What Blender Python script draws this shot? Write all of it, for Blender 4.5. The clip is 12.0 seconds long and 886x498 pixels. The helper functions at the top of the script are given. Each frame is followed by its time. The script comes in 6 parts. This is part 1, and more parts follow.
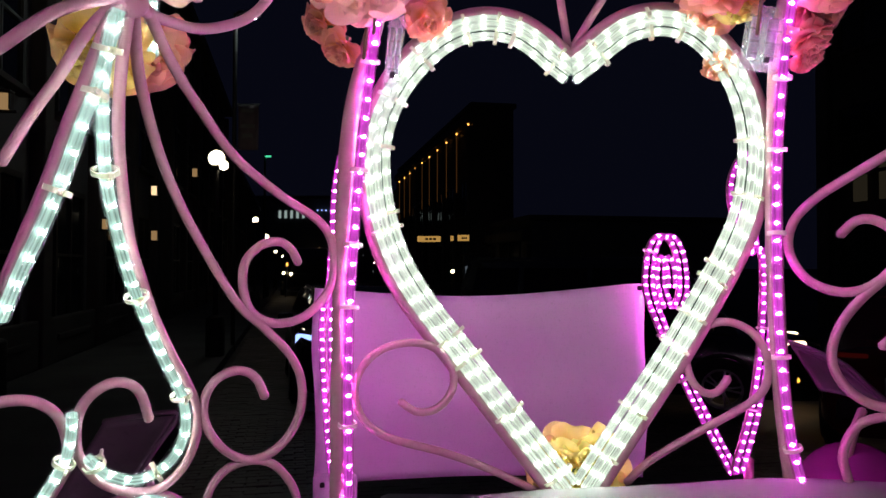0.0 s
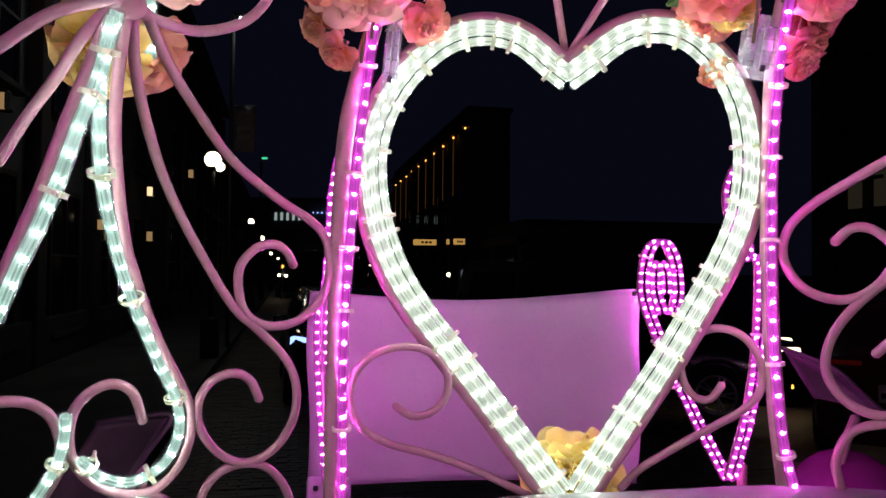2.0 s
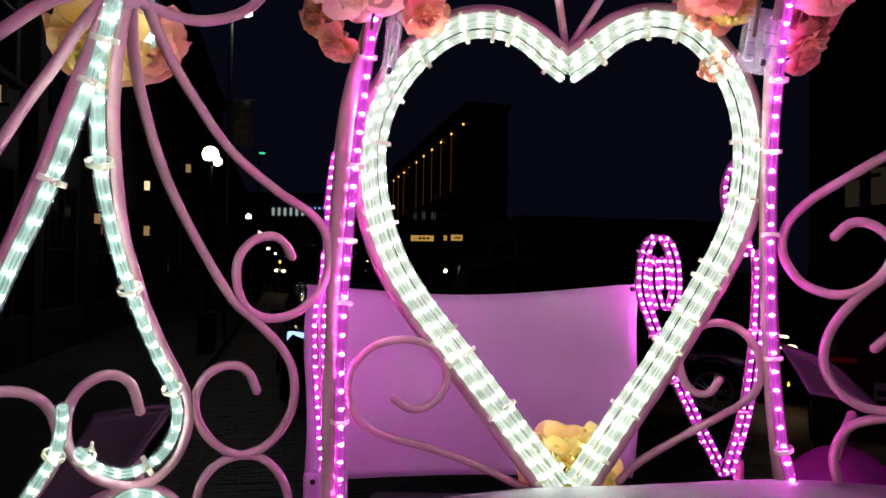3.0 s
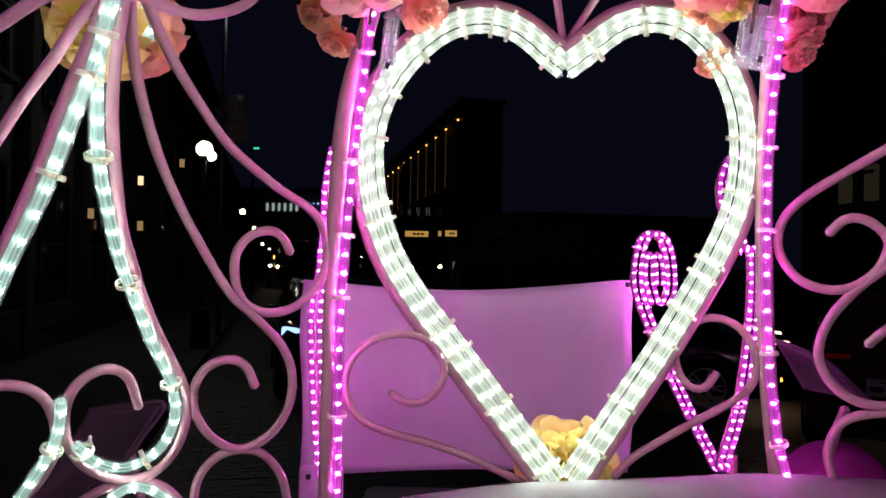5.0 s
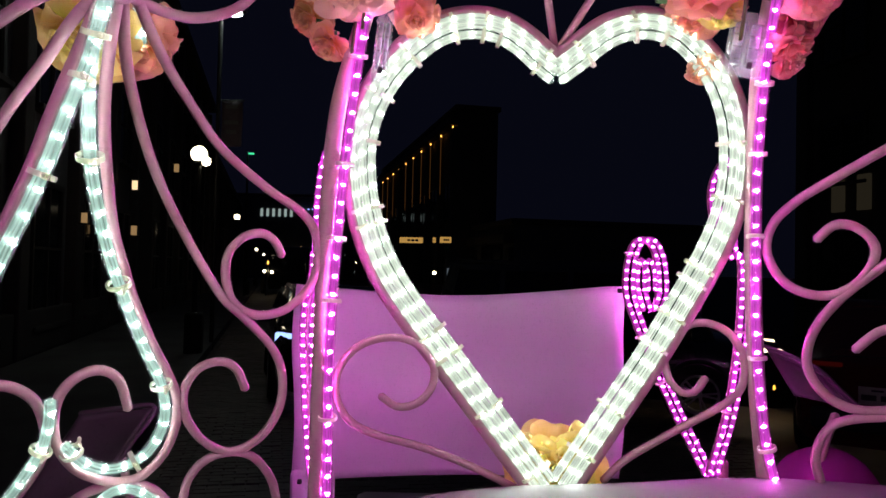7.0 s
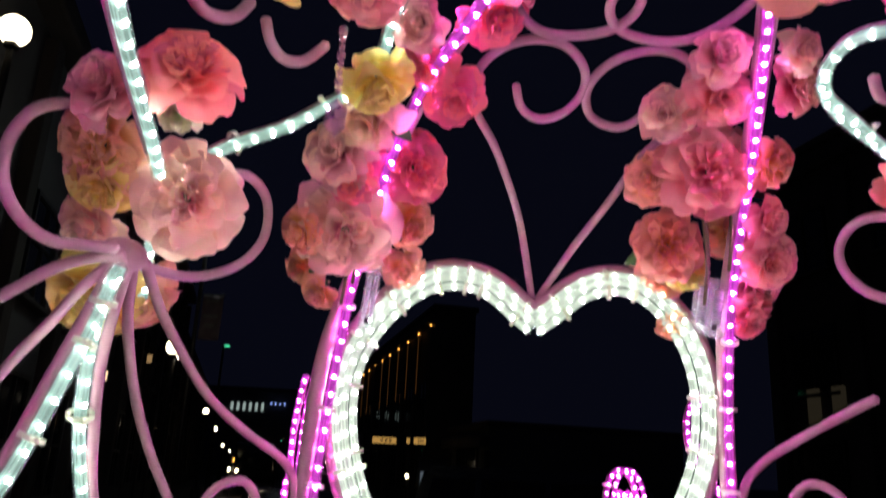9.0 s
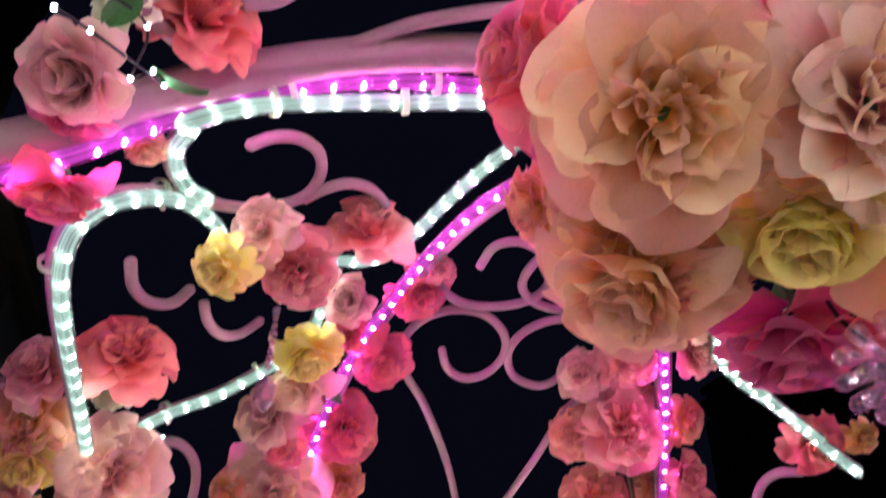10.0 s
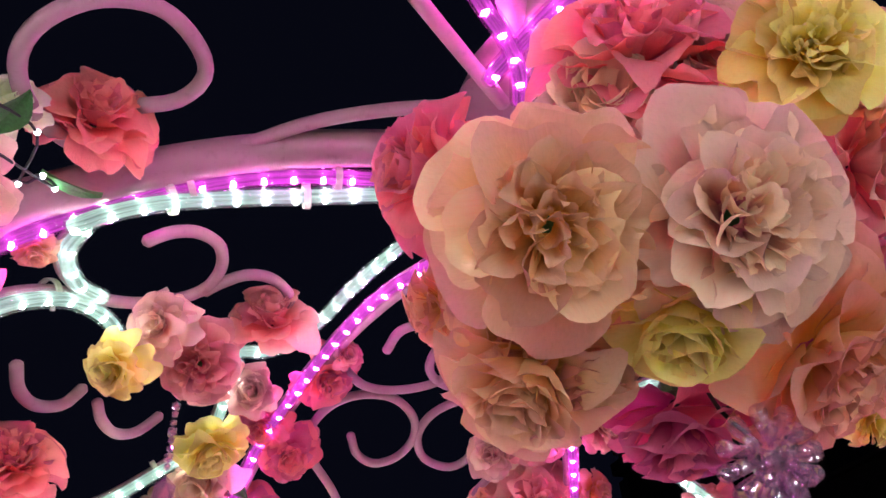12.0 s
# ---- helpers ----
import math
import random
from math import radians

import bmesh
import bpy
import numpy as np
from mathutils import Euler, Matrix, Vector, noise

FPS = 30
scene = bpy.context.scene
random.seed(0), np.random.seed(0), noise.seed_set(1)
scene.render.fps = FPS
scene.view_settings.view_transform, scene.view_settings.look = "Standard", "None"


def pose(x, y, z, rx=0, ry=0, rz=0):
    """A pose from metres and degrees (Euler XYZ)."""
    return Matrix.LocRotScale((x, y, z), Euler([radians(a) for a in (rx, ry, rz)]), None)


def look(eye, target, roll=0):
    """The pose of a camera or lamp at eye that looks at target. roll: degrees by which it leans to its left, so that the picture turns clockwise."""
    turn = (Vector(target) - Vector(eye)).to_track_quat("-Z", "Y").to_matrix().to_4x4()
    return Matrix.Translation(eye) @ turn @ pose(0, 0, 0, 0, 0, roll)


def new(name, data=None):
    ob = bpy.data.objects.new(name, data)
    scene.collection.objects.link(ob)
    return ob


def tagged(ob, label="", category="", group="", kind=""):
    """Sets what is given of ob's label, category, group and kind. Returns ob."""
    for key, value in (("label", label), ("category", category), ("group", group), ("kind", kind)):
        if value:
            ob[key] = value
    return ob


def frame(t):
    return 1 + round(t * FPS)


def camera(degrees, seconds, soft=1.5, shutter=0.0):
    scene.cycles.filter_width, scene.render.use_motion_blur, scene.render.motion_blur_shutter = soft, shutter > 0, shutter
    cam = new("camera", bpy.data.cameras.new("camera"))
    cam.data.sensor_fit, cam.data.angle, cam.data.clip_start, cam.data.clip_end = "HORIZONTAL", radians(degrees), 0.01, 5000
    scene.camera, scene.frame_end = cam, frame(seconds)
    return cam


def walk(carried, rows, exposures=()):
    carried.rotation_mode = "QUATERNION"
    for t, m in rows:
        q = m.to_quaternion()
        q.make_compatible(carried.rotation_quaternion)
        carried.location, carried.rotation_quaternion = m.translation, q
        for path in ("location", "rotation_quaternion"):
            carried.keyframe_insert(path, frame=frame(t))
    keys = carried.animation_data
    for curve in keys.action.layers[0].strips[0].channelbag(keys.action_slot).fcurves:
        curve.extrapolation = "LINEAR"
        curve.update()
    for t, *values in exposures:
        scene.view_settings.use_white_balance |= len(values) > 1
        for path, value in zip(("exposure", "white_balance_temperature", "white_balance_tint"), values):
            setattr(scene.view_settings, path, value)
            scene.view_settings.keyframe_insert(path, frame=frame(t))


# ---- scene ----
cam = camera(60.1, 12.0, shutter=0.5)
PATH = [
    (0, (0.014, 0.009, 1.785), (-0.032, 2.008, 1.833), 0.1),
    (0.5, (0.017, 0.006, 1.788), (-0.024, 2.005, 1.842), 0.1),
    (1, (0.013, 0.006, 1.788), (-0.027, 2.005, 1.846), 0.3),
    (1.5, (0.012, 0.006, 1.788), (-0.025, 2.005, 1.848), 0.5),
    (2, (0.014, 0.008, 1.786), (-0.021, 2.007, 1.843), 0.6),
    (2.5, (0.012, 0.007, 1.785), (-0.02, 2.006, 1.837), 0.8),
    (3, (0.012, 0.01, 1.782), (-0.016, 2.009, 1.829), 0.9),
    (5, (0.008, 0.008, 1.781), (-0.005, 2.008, 1.817), 1.0),
    (5.5, (0.011, 0.007, 1.782), (0.0, 2.006, 1.818), 1.0),
    (6, (0.009, 0.008, 1.781), (0.0, 2.008, 1.815), 1.0),
    (6.5, (0.008, 0.012, 1.776), (0.002, 2.012, 1.811), 1.0),
    (6.7, (0.01, 0.01, 1.776), (0.006, 2.009, 1.817), 1.1),
    (8.3, (0.015, -0.027, 1.813), (0.059, 1.953, 2.093), 2.8),
    (8.5, (0.011, -0.03, 1.821), (0.059, 1.937, 2.183), 3.0),
    (9, (0.004, -0.038, 1.835), (0.044, 1.881, 2.395), 2.9),
    (9.5, (-0.002, -0.054, 1.853), (0.087, 1.769, 2.672), 2.4),
    (10, (0.023, -0.102, 1.862), (0.163, 1.576, 2.942), 1.0),
    (10.5, (0.017, -0.105, 1.861), (0.214, 1.49, 3.051), -0.4),
    (11, (0.02, -0.122, 1.863), (0.29, 1.444, 3.078), -2.5),
    (11.5, (0.026, -0.119, 1.872), (0.354, 1.425, 3.1), -4.2),
    (12, (0.027, -0.119, 1.872), (0.388, 1.426, 3.089), -5.3),
]
walk(cam, [(t, look(eye, target, roll)) for t, eye, target, roll in PATH])

# ---- world ----
world = bpy.data.worlds.new("night")
scene.world = world
world.use_nodes = True
world.node_tree.nodes["Background"].inputs["Color"].default_value = (0.35, 0.4, 1.0, 1)
world.node_tree.nodes["Background"].inputs["Strength"].default_value = 0.0055


# ---- materials ----
def material(name, nodes_fn):
    m = bpy.data.materials.new(name)
    m.use_nodes = True
    t = m.node_tree
    t.nodes.clear()
    out = t.nodes.new("ShaderNodeOutputMaterial")
    t.links.new(nodes_fn(t), out.inputs["Surface"])
    return m


def node(t, kind, inputs=None, operation=None, data_type=None, noise_dimensions=None):
    n = t.nodes.new(kind)
    if operation:
        n.operation = operation
    if data_type:
        n.data_type = data_type
    if noise_dimensions:
        n.noise_dimensions = noise_dimensions
    for key, value in (inputs or {}).items():
        if isinstance(value, bpy.types.NodeSocket):
            t.links.new(value, n.inputs[key])
        else:
            n.inputs[key].default_value = value
    return n


def rgba(c):
    return (c[0], c[1], c[2], 1.0)


def blend(t, a, b, factor):
    n = node(t, "ShaderNodeMix", data_type="RGBA")
    for i, v in ((0, factor), (6, a), (7, b)):
        if isinstance(v, bpy.types.NodeSocket):
            t.links.new(v, n.inputs[i])
        else:
            n.inputs[i].default_value = v
    return n.outputs[2]


def noise_of(t, scale, detail=4.0, coord="Object", rough=0.55):
    tc = node(t, "ShaderNodeTexCoord")
    return node(t, "ShaderNodeTexNoise", {"Vector": tc.outputs[coord], "Scale": scale, "Detail": detail, "Roughness": rough}).outputs["Fac"]


def ramp(t, fac, lo, hi):
    return node(t, "ShaderNodeMapRange", {"Value": fac, "From Min": lo, "From Max": hi}).outputs["Result"]


def surface(name, base, other, rough=0.5, metal=0.0, big=3.0, fine=60.0, bump=0.15, depth=0.002, coat=0.0, wear=None):
    """A painted, stone or plastic surface with broad stains, fine grain and a slight relief."""
    def build(t):
        broad, grain = noise_of(t, big, 3), noise_of(t, fine, 5)
        col = blend(t, rgba(base), rgba(other), ramp(t, broad, 0.35, 0.7))
        col = blend(t, col, rgba([c * 0.8 for c in other]), ramp(t, grain, 0.55, 0.85))
        if wear:
            col = blend(t, col, rgba(wear), ramp(t, noise_of(t, fine * 0.5, 6, rough=0.7), 0.64, 0.72))
        bp = node(t, "ShaderNodeBump", {"Height": grain, "Strength": bump, "Distance": depth})
        rg = node(t, "ShaderNodeMapRange", {"Value": broad, "To Min": rough * 0.8, "To Max": min(1, rough * 1.25)}).outputs["Result"]
        return node(t, "ShaderNodeBsdfPrincipled", {"Base Color": col, "Roughness": rg, "Metallic": metal, "Normal": bp.outputs["Normal"], "Coat Weight": coat}).outputs["BSDF"]
    return material(name, build)


def glow(name, colour, strength):
    return material(name, lambda t: node(t, "ShaderNodeEmission", {"Color": rgba(colour), "Strength": strength}).outputs["Emission"])


def clear(name, tint, body, share, rough=0.12):
    """Clear plastic: mostly see-through, with a milky body and a gloss."""
    def build(t):
        see = node(t, "ShaderNodeBsdfTransparent", {"Color": rgba(tint)})
        streak = noise_of(t, 90.0, 3)
        rg = node(t, "ShaderNodeMapRange", {"Value": streak, "To Min": rough * 0.6, "To Max": rough * 1.8}).outputs["Result"]
        bd = node(t, "ShaderNodeBsdfPrincipled", {"Base Color": rgba(body), "Roughness": rg, "Specular IOR Level": 0.6})
        tr = node(t, "ShaderNodeBsdfTranslucent", {"Color": rgba(body)})
        half = node(t, "ShaderNodeMixShader", {0: 0.5, 1: bd.outputs[0], 2: tr.outputs[0]})
        return node(t, "ShaderNodeMixShader", {0: share, 1: see.outputs[0], 2: half.outputs[0]}).outputs[0]
    return material(name, build)


def petal_paint(name, heart, body, rim, fade=(0.45, 0.95)):
    """Dyed silk petal: one colour at its foot, one over its body, one along its rim, faint veins, light passing through."""
    def build(t):
        tc = node(t, "ShaderNodeTexCoord")
        xyz = node(t, "ShaderNodeSeparateXYZ", {0: tc.outputs["Object"]})
        info = node(t, "ShaderNodeObjectInfo")
        wob = node(t, "ShaderNodeTexNoise", {"Vector": tc.outputs["Object"], "Scale": 3.0, "Detail": 3.0, "W": info.outputs["Random"]}, noise_dimensions="4D").outputs["Fac"]
        up = node(t, "ShaderNodeMath", {0: xyz.outputs["Z"], 1: node(t, "ShaderNodeMapRange", {"Value": wob, "To Min": -0.35, "To Max": 0.35}).outputs[0]}, operation="ADD").outputs[0]
        col = blend(t, rgba(heart), rgba(body), ramp(t, up, 0.05, 0.5))
        rimward = node(t, "ShaderNodeMath", {0: ramp(t, up, fade[0], fade[1]), 1: node(t, "ShaderNodeMapRange", {"Value": info.outputs["Random"], "To Min": -0.15, "To Max": 0.45}).outputs[0]}, operation="ADD")
        rimward.use_clamp = True
        col = blend(t, col, rgba(rim), rimward.outputs[0])
        vein = node(t, "ShaderNodeTexNoise", {"Vector": node(t, "ShaderNodeMapping", {"Vector": tc.outputs["Object"], "Scale": (18, 30, 2.2)}).outputs[0], "Scale": 1.0, "Detail": 4.0}).outputs["Fac"]
        col = blend(t, col, rgba([c * 0.62 for c in body]), node(t, "ShaderNodeMapRange", {"Value": vein, "From Min": 0.5, "From Max": 0.8, "To Max": 0.22}).outputs[0])
        hsv = node(t, "ShaderNodeHueSaturation", {"Color": col, "Hue": node(t, "ShaderNodeMapRange", {"Value": info.outputs["Random"], "To Min": 0.478, "To Max": 0.522}).outputs[0],
                   "Value": node(t, "ShaderNodeMapRange", {"Value": info.outputs["Random"], "To Min": 0.78, "To Max": 1.15}).outputs[0]}).outputs[0]
        bp = node(t, "ShaderNodeBump", {"Height": vein, "Strength": 0.35, "Distance": 0.001}).outputs[0]
        front = node(t, "ShaderNodeBsdfPrincipled", {"Base Color": hsv, "Roughness": 0.75, "Specular IOR Level": 0.25, "Sheen Weight": 0.15, "Normal": bp})
        back = node(t, "ShaderNodeBsdfTranslucent", {"Color": hsv, "Normal": bp})
        return node(t, "ShaderNodeMixShader", {0: 0.44, 1: front.outputs[0], 2: back.outputs[0]}).outputs[0]
    return material(name, build)


def rope_core(name, colour, low, high):
    """The lit inside of a light rope: brightest beside each diode, with fine streaks along the rope."""
    def build(t):
        at = node(t, "ShaderNodeAttribute")
        at.attribute_name = "rope"
        xyz = node(t, "ShaderNodeSeparateXYZ", {0: at.outputs["Vector"]})
        off = node(t, "ShaderNodeMath", {0: xyz.outputs["X"], 1: 0.5}, operation="PINGPONG").outputs[0]
        near = node(t, "ShaderNodeMapRange", {"Value": off, "From Min": 0.0, "From Max": 0.42, "To Min": 1.0, "To Max": 0.0}).outputs[0]
        near = node(t, "ShaderNodeMath", {0: near, 1: 2.6}, operation="POWER").outputs[0]
        streak = node(t, "ShaderNodeTexNoise", {"Vector": node(t, "ShaderNodeMapping", {"Vector": at.outputs["Vector"], "Scale": (0.35, 3.2, 3.2)}).outputs[0], "Scale": 1.0, "Detail": 2.0}).outputs["Fac"]
        streak = node(t, "ShaderNodeMapRange", {"Value": streak, "From Min": 0.3, "From Max": 0.7, "To Min": 0.45, "To Max": 1.5}).outputs[0]
        level = node(t, "ShaderNodeMapRange", {"Value": near, "To Min": low, "To Max": high}).outputs[0]
        level = node(t, "ShaderNodeMath", {0: level, 1: streak}, operation="MULTIPLY").outputs[0]
        return node(t, "ShaderNodeEmission", {"Color": rgba(colour), "Strength": level}).outputs["Emission"]
    return material(name, build)


PINK_PAINT = surface("pink enamel paint", (0.40, 0.245, 0.26), (0.36, 0.22, 0.235), 0.5, big=9, fine=160, bump=0.2, depth=0.0006)
# white vinyl; part of the rope lights' pink is put into this base colour
VINYL = surface("pink-tinted white vinyl", (0.80, 0.61, 0.80), (0.74, 0.56, 0.74), 0.42, big=4, fine=220, bump=0.2, depth=0.0006)
NYLON = clear("pale nylon", (0.92, 0.96, 0.86), (0.86, 0.92, 0.74), 0.72, 0.35)
SLEEVE = clear("clear rope sleeve", (0.96, 0.98, 0.97), (0.62, 0.78, 0.72), 0.16)
SLEEVE_PINK = clear("pink rope sleeve", (1.0, 0.80, 0.98), (0.85, 0.3, 0.8), 0.14)
WHITE_CORE = rope_core("white rope core", (0.64, 1.0, 0.85), 0.56, 1.6)
WHITE_LED = glow("white diode", (0.98, 1.0, 0.98), 185.0)
HEART_CORE = rope_core("bright white rope core", (0.88, 1.0, 0.82), 0.84, 2.6)
PINK_CORE = rope_core("pink rope core", (1.0, 0.14, 0.95), 0.46, 1.1)
PINK_LED = glow("pink diode", (1.0, 0.13, 0.90), 430.0)
COLD_LED = glow("cold fairy diode", (0.75, 0.88, 1.0), 40.0)
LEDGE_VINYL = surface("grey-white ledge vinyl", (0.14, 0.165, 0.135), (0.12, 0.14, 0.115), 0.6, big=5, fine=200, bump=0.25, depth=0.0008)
BLACK = surface("black rubber", (0.02, 0.02, 0.022), (0.03, 0.03, 0.03), 0.6)


# ---- geometry helpers ----
def smooth(pts, step):
    """An even run of points along a smooth curve through pts."""
    p = [np.array(q, float) for q in pts]
    p = [2 * p[0] - p[1]] + p + [2 * p[-1] - p[-2]]
    fine = []
    for i in range(1, len(p) - 2):
        a, b, c, d = p[i - 1], p[i], p[i + 1], p[i + 2]
        for k in range(12):
            s = k / 12
            fine.append(0.5 * (2 * b + (c - a) * s + (2 * a - 5 * b + 4 * c - d) * s * s + (3 * b - a - 3 * c + d) * s ** 3))
    fine.append(p[-2])
    fine = np.array(fine)
    run = np.concatenate([[0], np.cumsum(np.linalg.norm(np.diff(fine, axis=0), axis=1))])
    n = max(2, int(round(run[-1] / step)) + 1)
    s = np.linspace(0, run[-1], n)
    return np.stack([np.interp(s, run, fine[:, k]) for k in range(3)], 1)


def frames_along(p):
    tan = np.gradient(p, axis=0)
    tan /= np.linalg.norm(tan, axis=1)[:, None]
    ref = np.array([0.0, 0.0, 1.0]) if abs(tan[0][2]) < 0.9 else np.array([1.0, 0.0, 0.0])
    u = np.cross(tan[0], ref)
    rows = []
    for d in tan:
        u = u - d * (u @ d)
        u /= np.linalg.norm(u)
        rows.append((d, u, np.cross(d, u)))
    return rows


def sweep(bm, p, r, sides=8, cap=True, flat=1.0):
    """A round bar along p with domed ends."""
    p = np.array(p, float)
    fr = frames_along(p)
    rings, radii, centres, sets = [], [], [], []
    if cap:
        for k in (0.35, 0.8):
            centres.append(p[0] - fr[0][0] * r * (1 - k) * 0.9), radii.append(r * k), sets.append(fr[0])
    for q, f in zip(p, fr):
        centres.append(q), radii.append(r), sets.append(f)
    if cap:
        for k in (0.8, 0.35):
            centres.append(p[-1] + fr[-1][0] * r * (1 - k) * 0.9), radii.append(r * k), sets.append(fr[-1])
    for c, rad, (d, u, v) in zip(centres, radii, sets):
        rings.append([bm.verts.new(c + rad * (math.cos(2 * math.pi * k / sides) * u + flat * math.sin(2 * math.pi * k / sides) * v)) for k in range(sides)])
    for a, b in zip(rings, rings[1:]):
        for k in range(sides):
            bm.faces.new((a[k], a[(k + 1) % sides], b[(k + 1) % sides], b[k]))
    if cap:
        bm.faces.new(rings[0][::-1])
        bm.faces.new(rings[-1])
    return bm


def part(name, bm, mat, parent=None, label="", soft=True, kind=""):
    """Link a bmesh as one mesh object, under a thing or a part where one is given."""
    me = bpy.data.meshes.new(name)
    bm.normal_update()
    bm.to_mesh(me)
    bm.free()
    me.materials.append(mat)
    if soft:
        me.polygons.foreach_set("use_smooth", [True] * len(me.polygons))
    ob = new(name, me)
    if parent is not None:
        ob.parent = parent
        ob.matrix_parent_inverse = parent.matrix_basis.inverted()
    if label or kind:
        tagged(ob, label=label, kind=kind)
    return ob


def bar(pts, r, sides=10, step=0.008, cap=True, flat=1.0):
    return sweep(bmesh.new(), smooth(pts, step), r, sides, cap, flat)


def block(size, centre=(0, 0, 0), bevel=0.0, turn=None, bm=None, segs=2):
    bm = bm or bmesh.new()
    fresh = bmesh.ops.create_cube(bm, size=1.0)["verts"]
    bmesh.ops.scale(bm, vec=size, verts=fresh)
    if bevel:
        edges = list({e for v in fresh for e in v.link_edges})
        got = bmesh.ops.bevel(bm, geom=edges, offset=bevel, segments=segs, affect="EDGES", profile=0.5)
        fresh = list({v for v in got["verts"]} | {v for v in fresh if v.is_valid})
    m = Matrix.Translation(centre) @ (turn or Matrix.Identity(4))
    bmesh.ops.transform(bm, matrix=m, verts=fresh)
    return bm


def empty(name, at=(0, 0, 0)):
    ob = new(name)
    ob.matrix_basis = Matrix.Translation(at)
    ob.empty_display_size = 0.05
    return ob


# middle of the cage, towards which its inner face looks
CAGE = np.array((0.165, 0.25, 1.80))


def inward(pts, by, also=(0, 0, 0)):
    """The same run moved towards the middle of the cage."""
    out = []
    for q in np.array(pts, float):
        d = CAGE - q
        out.append(tuple(q + d / np.linalg.norm(d) * by + np.array(also)))
    return out


def rope_light(pts, pink, label, group, spacing=0.0225, r=0.0073, phase=0.5, inner=0.72):
    """A light rope: clear sleeve, thin glowing core, and a row of diodes joined into one part."""
    p = smooth(pts, 0.008)
    thing = empty("rope_light", p[0])
    tagged(thing, label, "rope light", group)
    part("sleeve", sweep(bmesh.new(), p, r, 10), SLEEVE_PINK if pink else SLEEVE, thing)
    core = part("core", sweep(bmesh.new(), p, r * inner, 10, cap=False), PINK_CORE if pink else HEART_CORE if inner > 0.8 else WHITE_CORE, thing)
    dist = np.concatenate([[0], np.cumsum(np.linalg.norm(np.diff(p, axis=0), axis=1))])
    marks = np.arange(phase * spacing, dist[-1] - 0.004, spacing)
    q = np.stack([np.interp(marks, dist, p[:, k]) for k in range(3)], 1)
    run = core.data.attributes.new("rope", "FLOAT_VECTOR", "POINT")
    run.data.foreach_set("vector", [c for s in dist for k in range(10) for c in (s / spacing - phase, math.cos(k * 0.62832), math.sin(k * 0.62832))])
    bm = bmesh.new()
    for i, (c, (d, u, v)) in enumerate(zip(q, frames_along(q))):
        o = CAGE - c
        o = o - d * (o @ d)
        o /= np.linalg.norm(o)
        w = np.cross(d, o)
        for way in (o, -o):
            rings = [[bm.verts.new(c + way * r * h + w * (0.0029 * k * math.cos(j * 0.7854)) + d * (0.0022 * k * math.sin(j * 0.7854))) for j in range(8)]
                     for h, k in ((inner * 0.72, 1.0), (inner + 0.06, 0.78), (inner + 0.11, 0.4))]
            for a, b in zip(rings, rings[1:]):
                for j in range(8):
                    bm.faces.new((a[j], a[(j + 1) % 8], b[(j + 1) % 8], b[j]))
            bm.faces.new(rings[-1])
    part("diode", bm, PINK_LED if pink else WHITE_LED, thing, "bright bead diodes in a row", kind="stuff")
    return thing


def cable_tie(at, along, across, rx, ry, tail=0.012):
    """A nylon tie round a bar and its rope, with its lock and cut tail. along: the bar's way; across: from bar to rope."""
    at, along, across = Vector(at), Vector(along).normalized(), Vector(across)
    across = (across - along * across.dot(along)).normalized()
    side = along.cross(across)
    thing = empty("cable_tie", at)
    tagged(thing, "pale nylon cable tie round tube and rope", "cable tie", "cable ties")
    bm = bmesh.new()
    rings = []
    for k in range(16):
        c, s = math.cos(k * math.pi / 8), math.sin(k * math.pi / 8)
        rad = across * (rx * c) + side * (ry * s)
        out = rad.normalized() * 0.0013
        rings.append([bm.verts.new(at + rad + o + along * w) for o, w in ((-out * 0.3, -0.0024), (out, -0.0024), (out, 0.0024), (-out * 0.3, 0.0024))])
    for a, b in zip(rings, rings[1:] + rings[:1]):
        for k in range(4):
            bm.faces.new((a[k], a[(k + 1) % 4], b[(k + 1) % 4], b[k]))
    part("band", bm, NYLON, thing, soft=False)
    turn = Matrix((across, side, along)).transposed().to_4x4()
    head = at + across * rx * 0.55 + side * ry * 0.95
    part("lock", block((0.0055, 0.0045, 0.006), head, 0.001, turn), NYLON, thing)
    part("tail", block((tail * 0.35, tail, 0.0036), head + side * tail * 0.5, 0.0006, turn), NYLON, thing)
    return thing



# ---- the carriage: cage, ledge, mudguards ----
carriage = empty("carriage", (0.165, 0.25, 0.5))
tagged(carriage, "pink-painted metal princess carriage with scrollwork cage", "carriage")
TUBE, WIRE = 0.0105, 0.0058


def scroll(pts, r=WIRE, name="scroll", label=""):
    return part(name, bar(pts, r), PINK_PAINT, carriage, label)


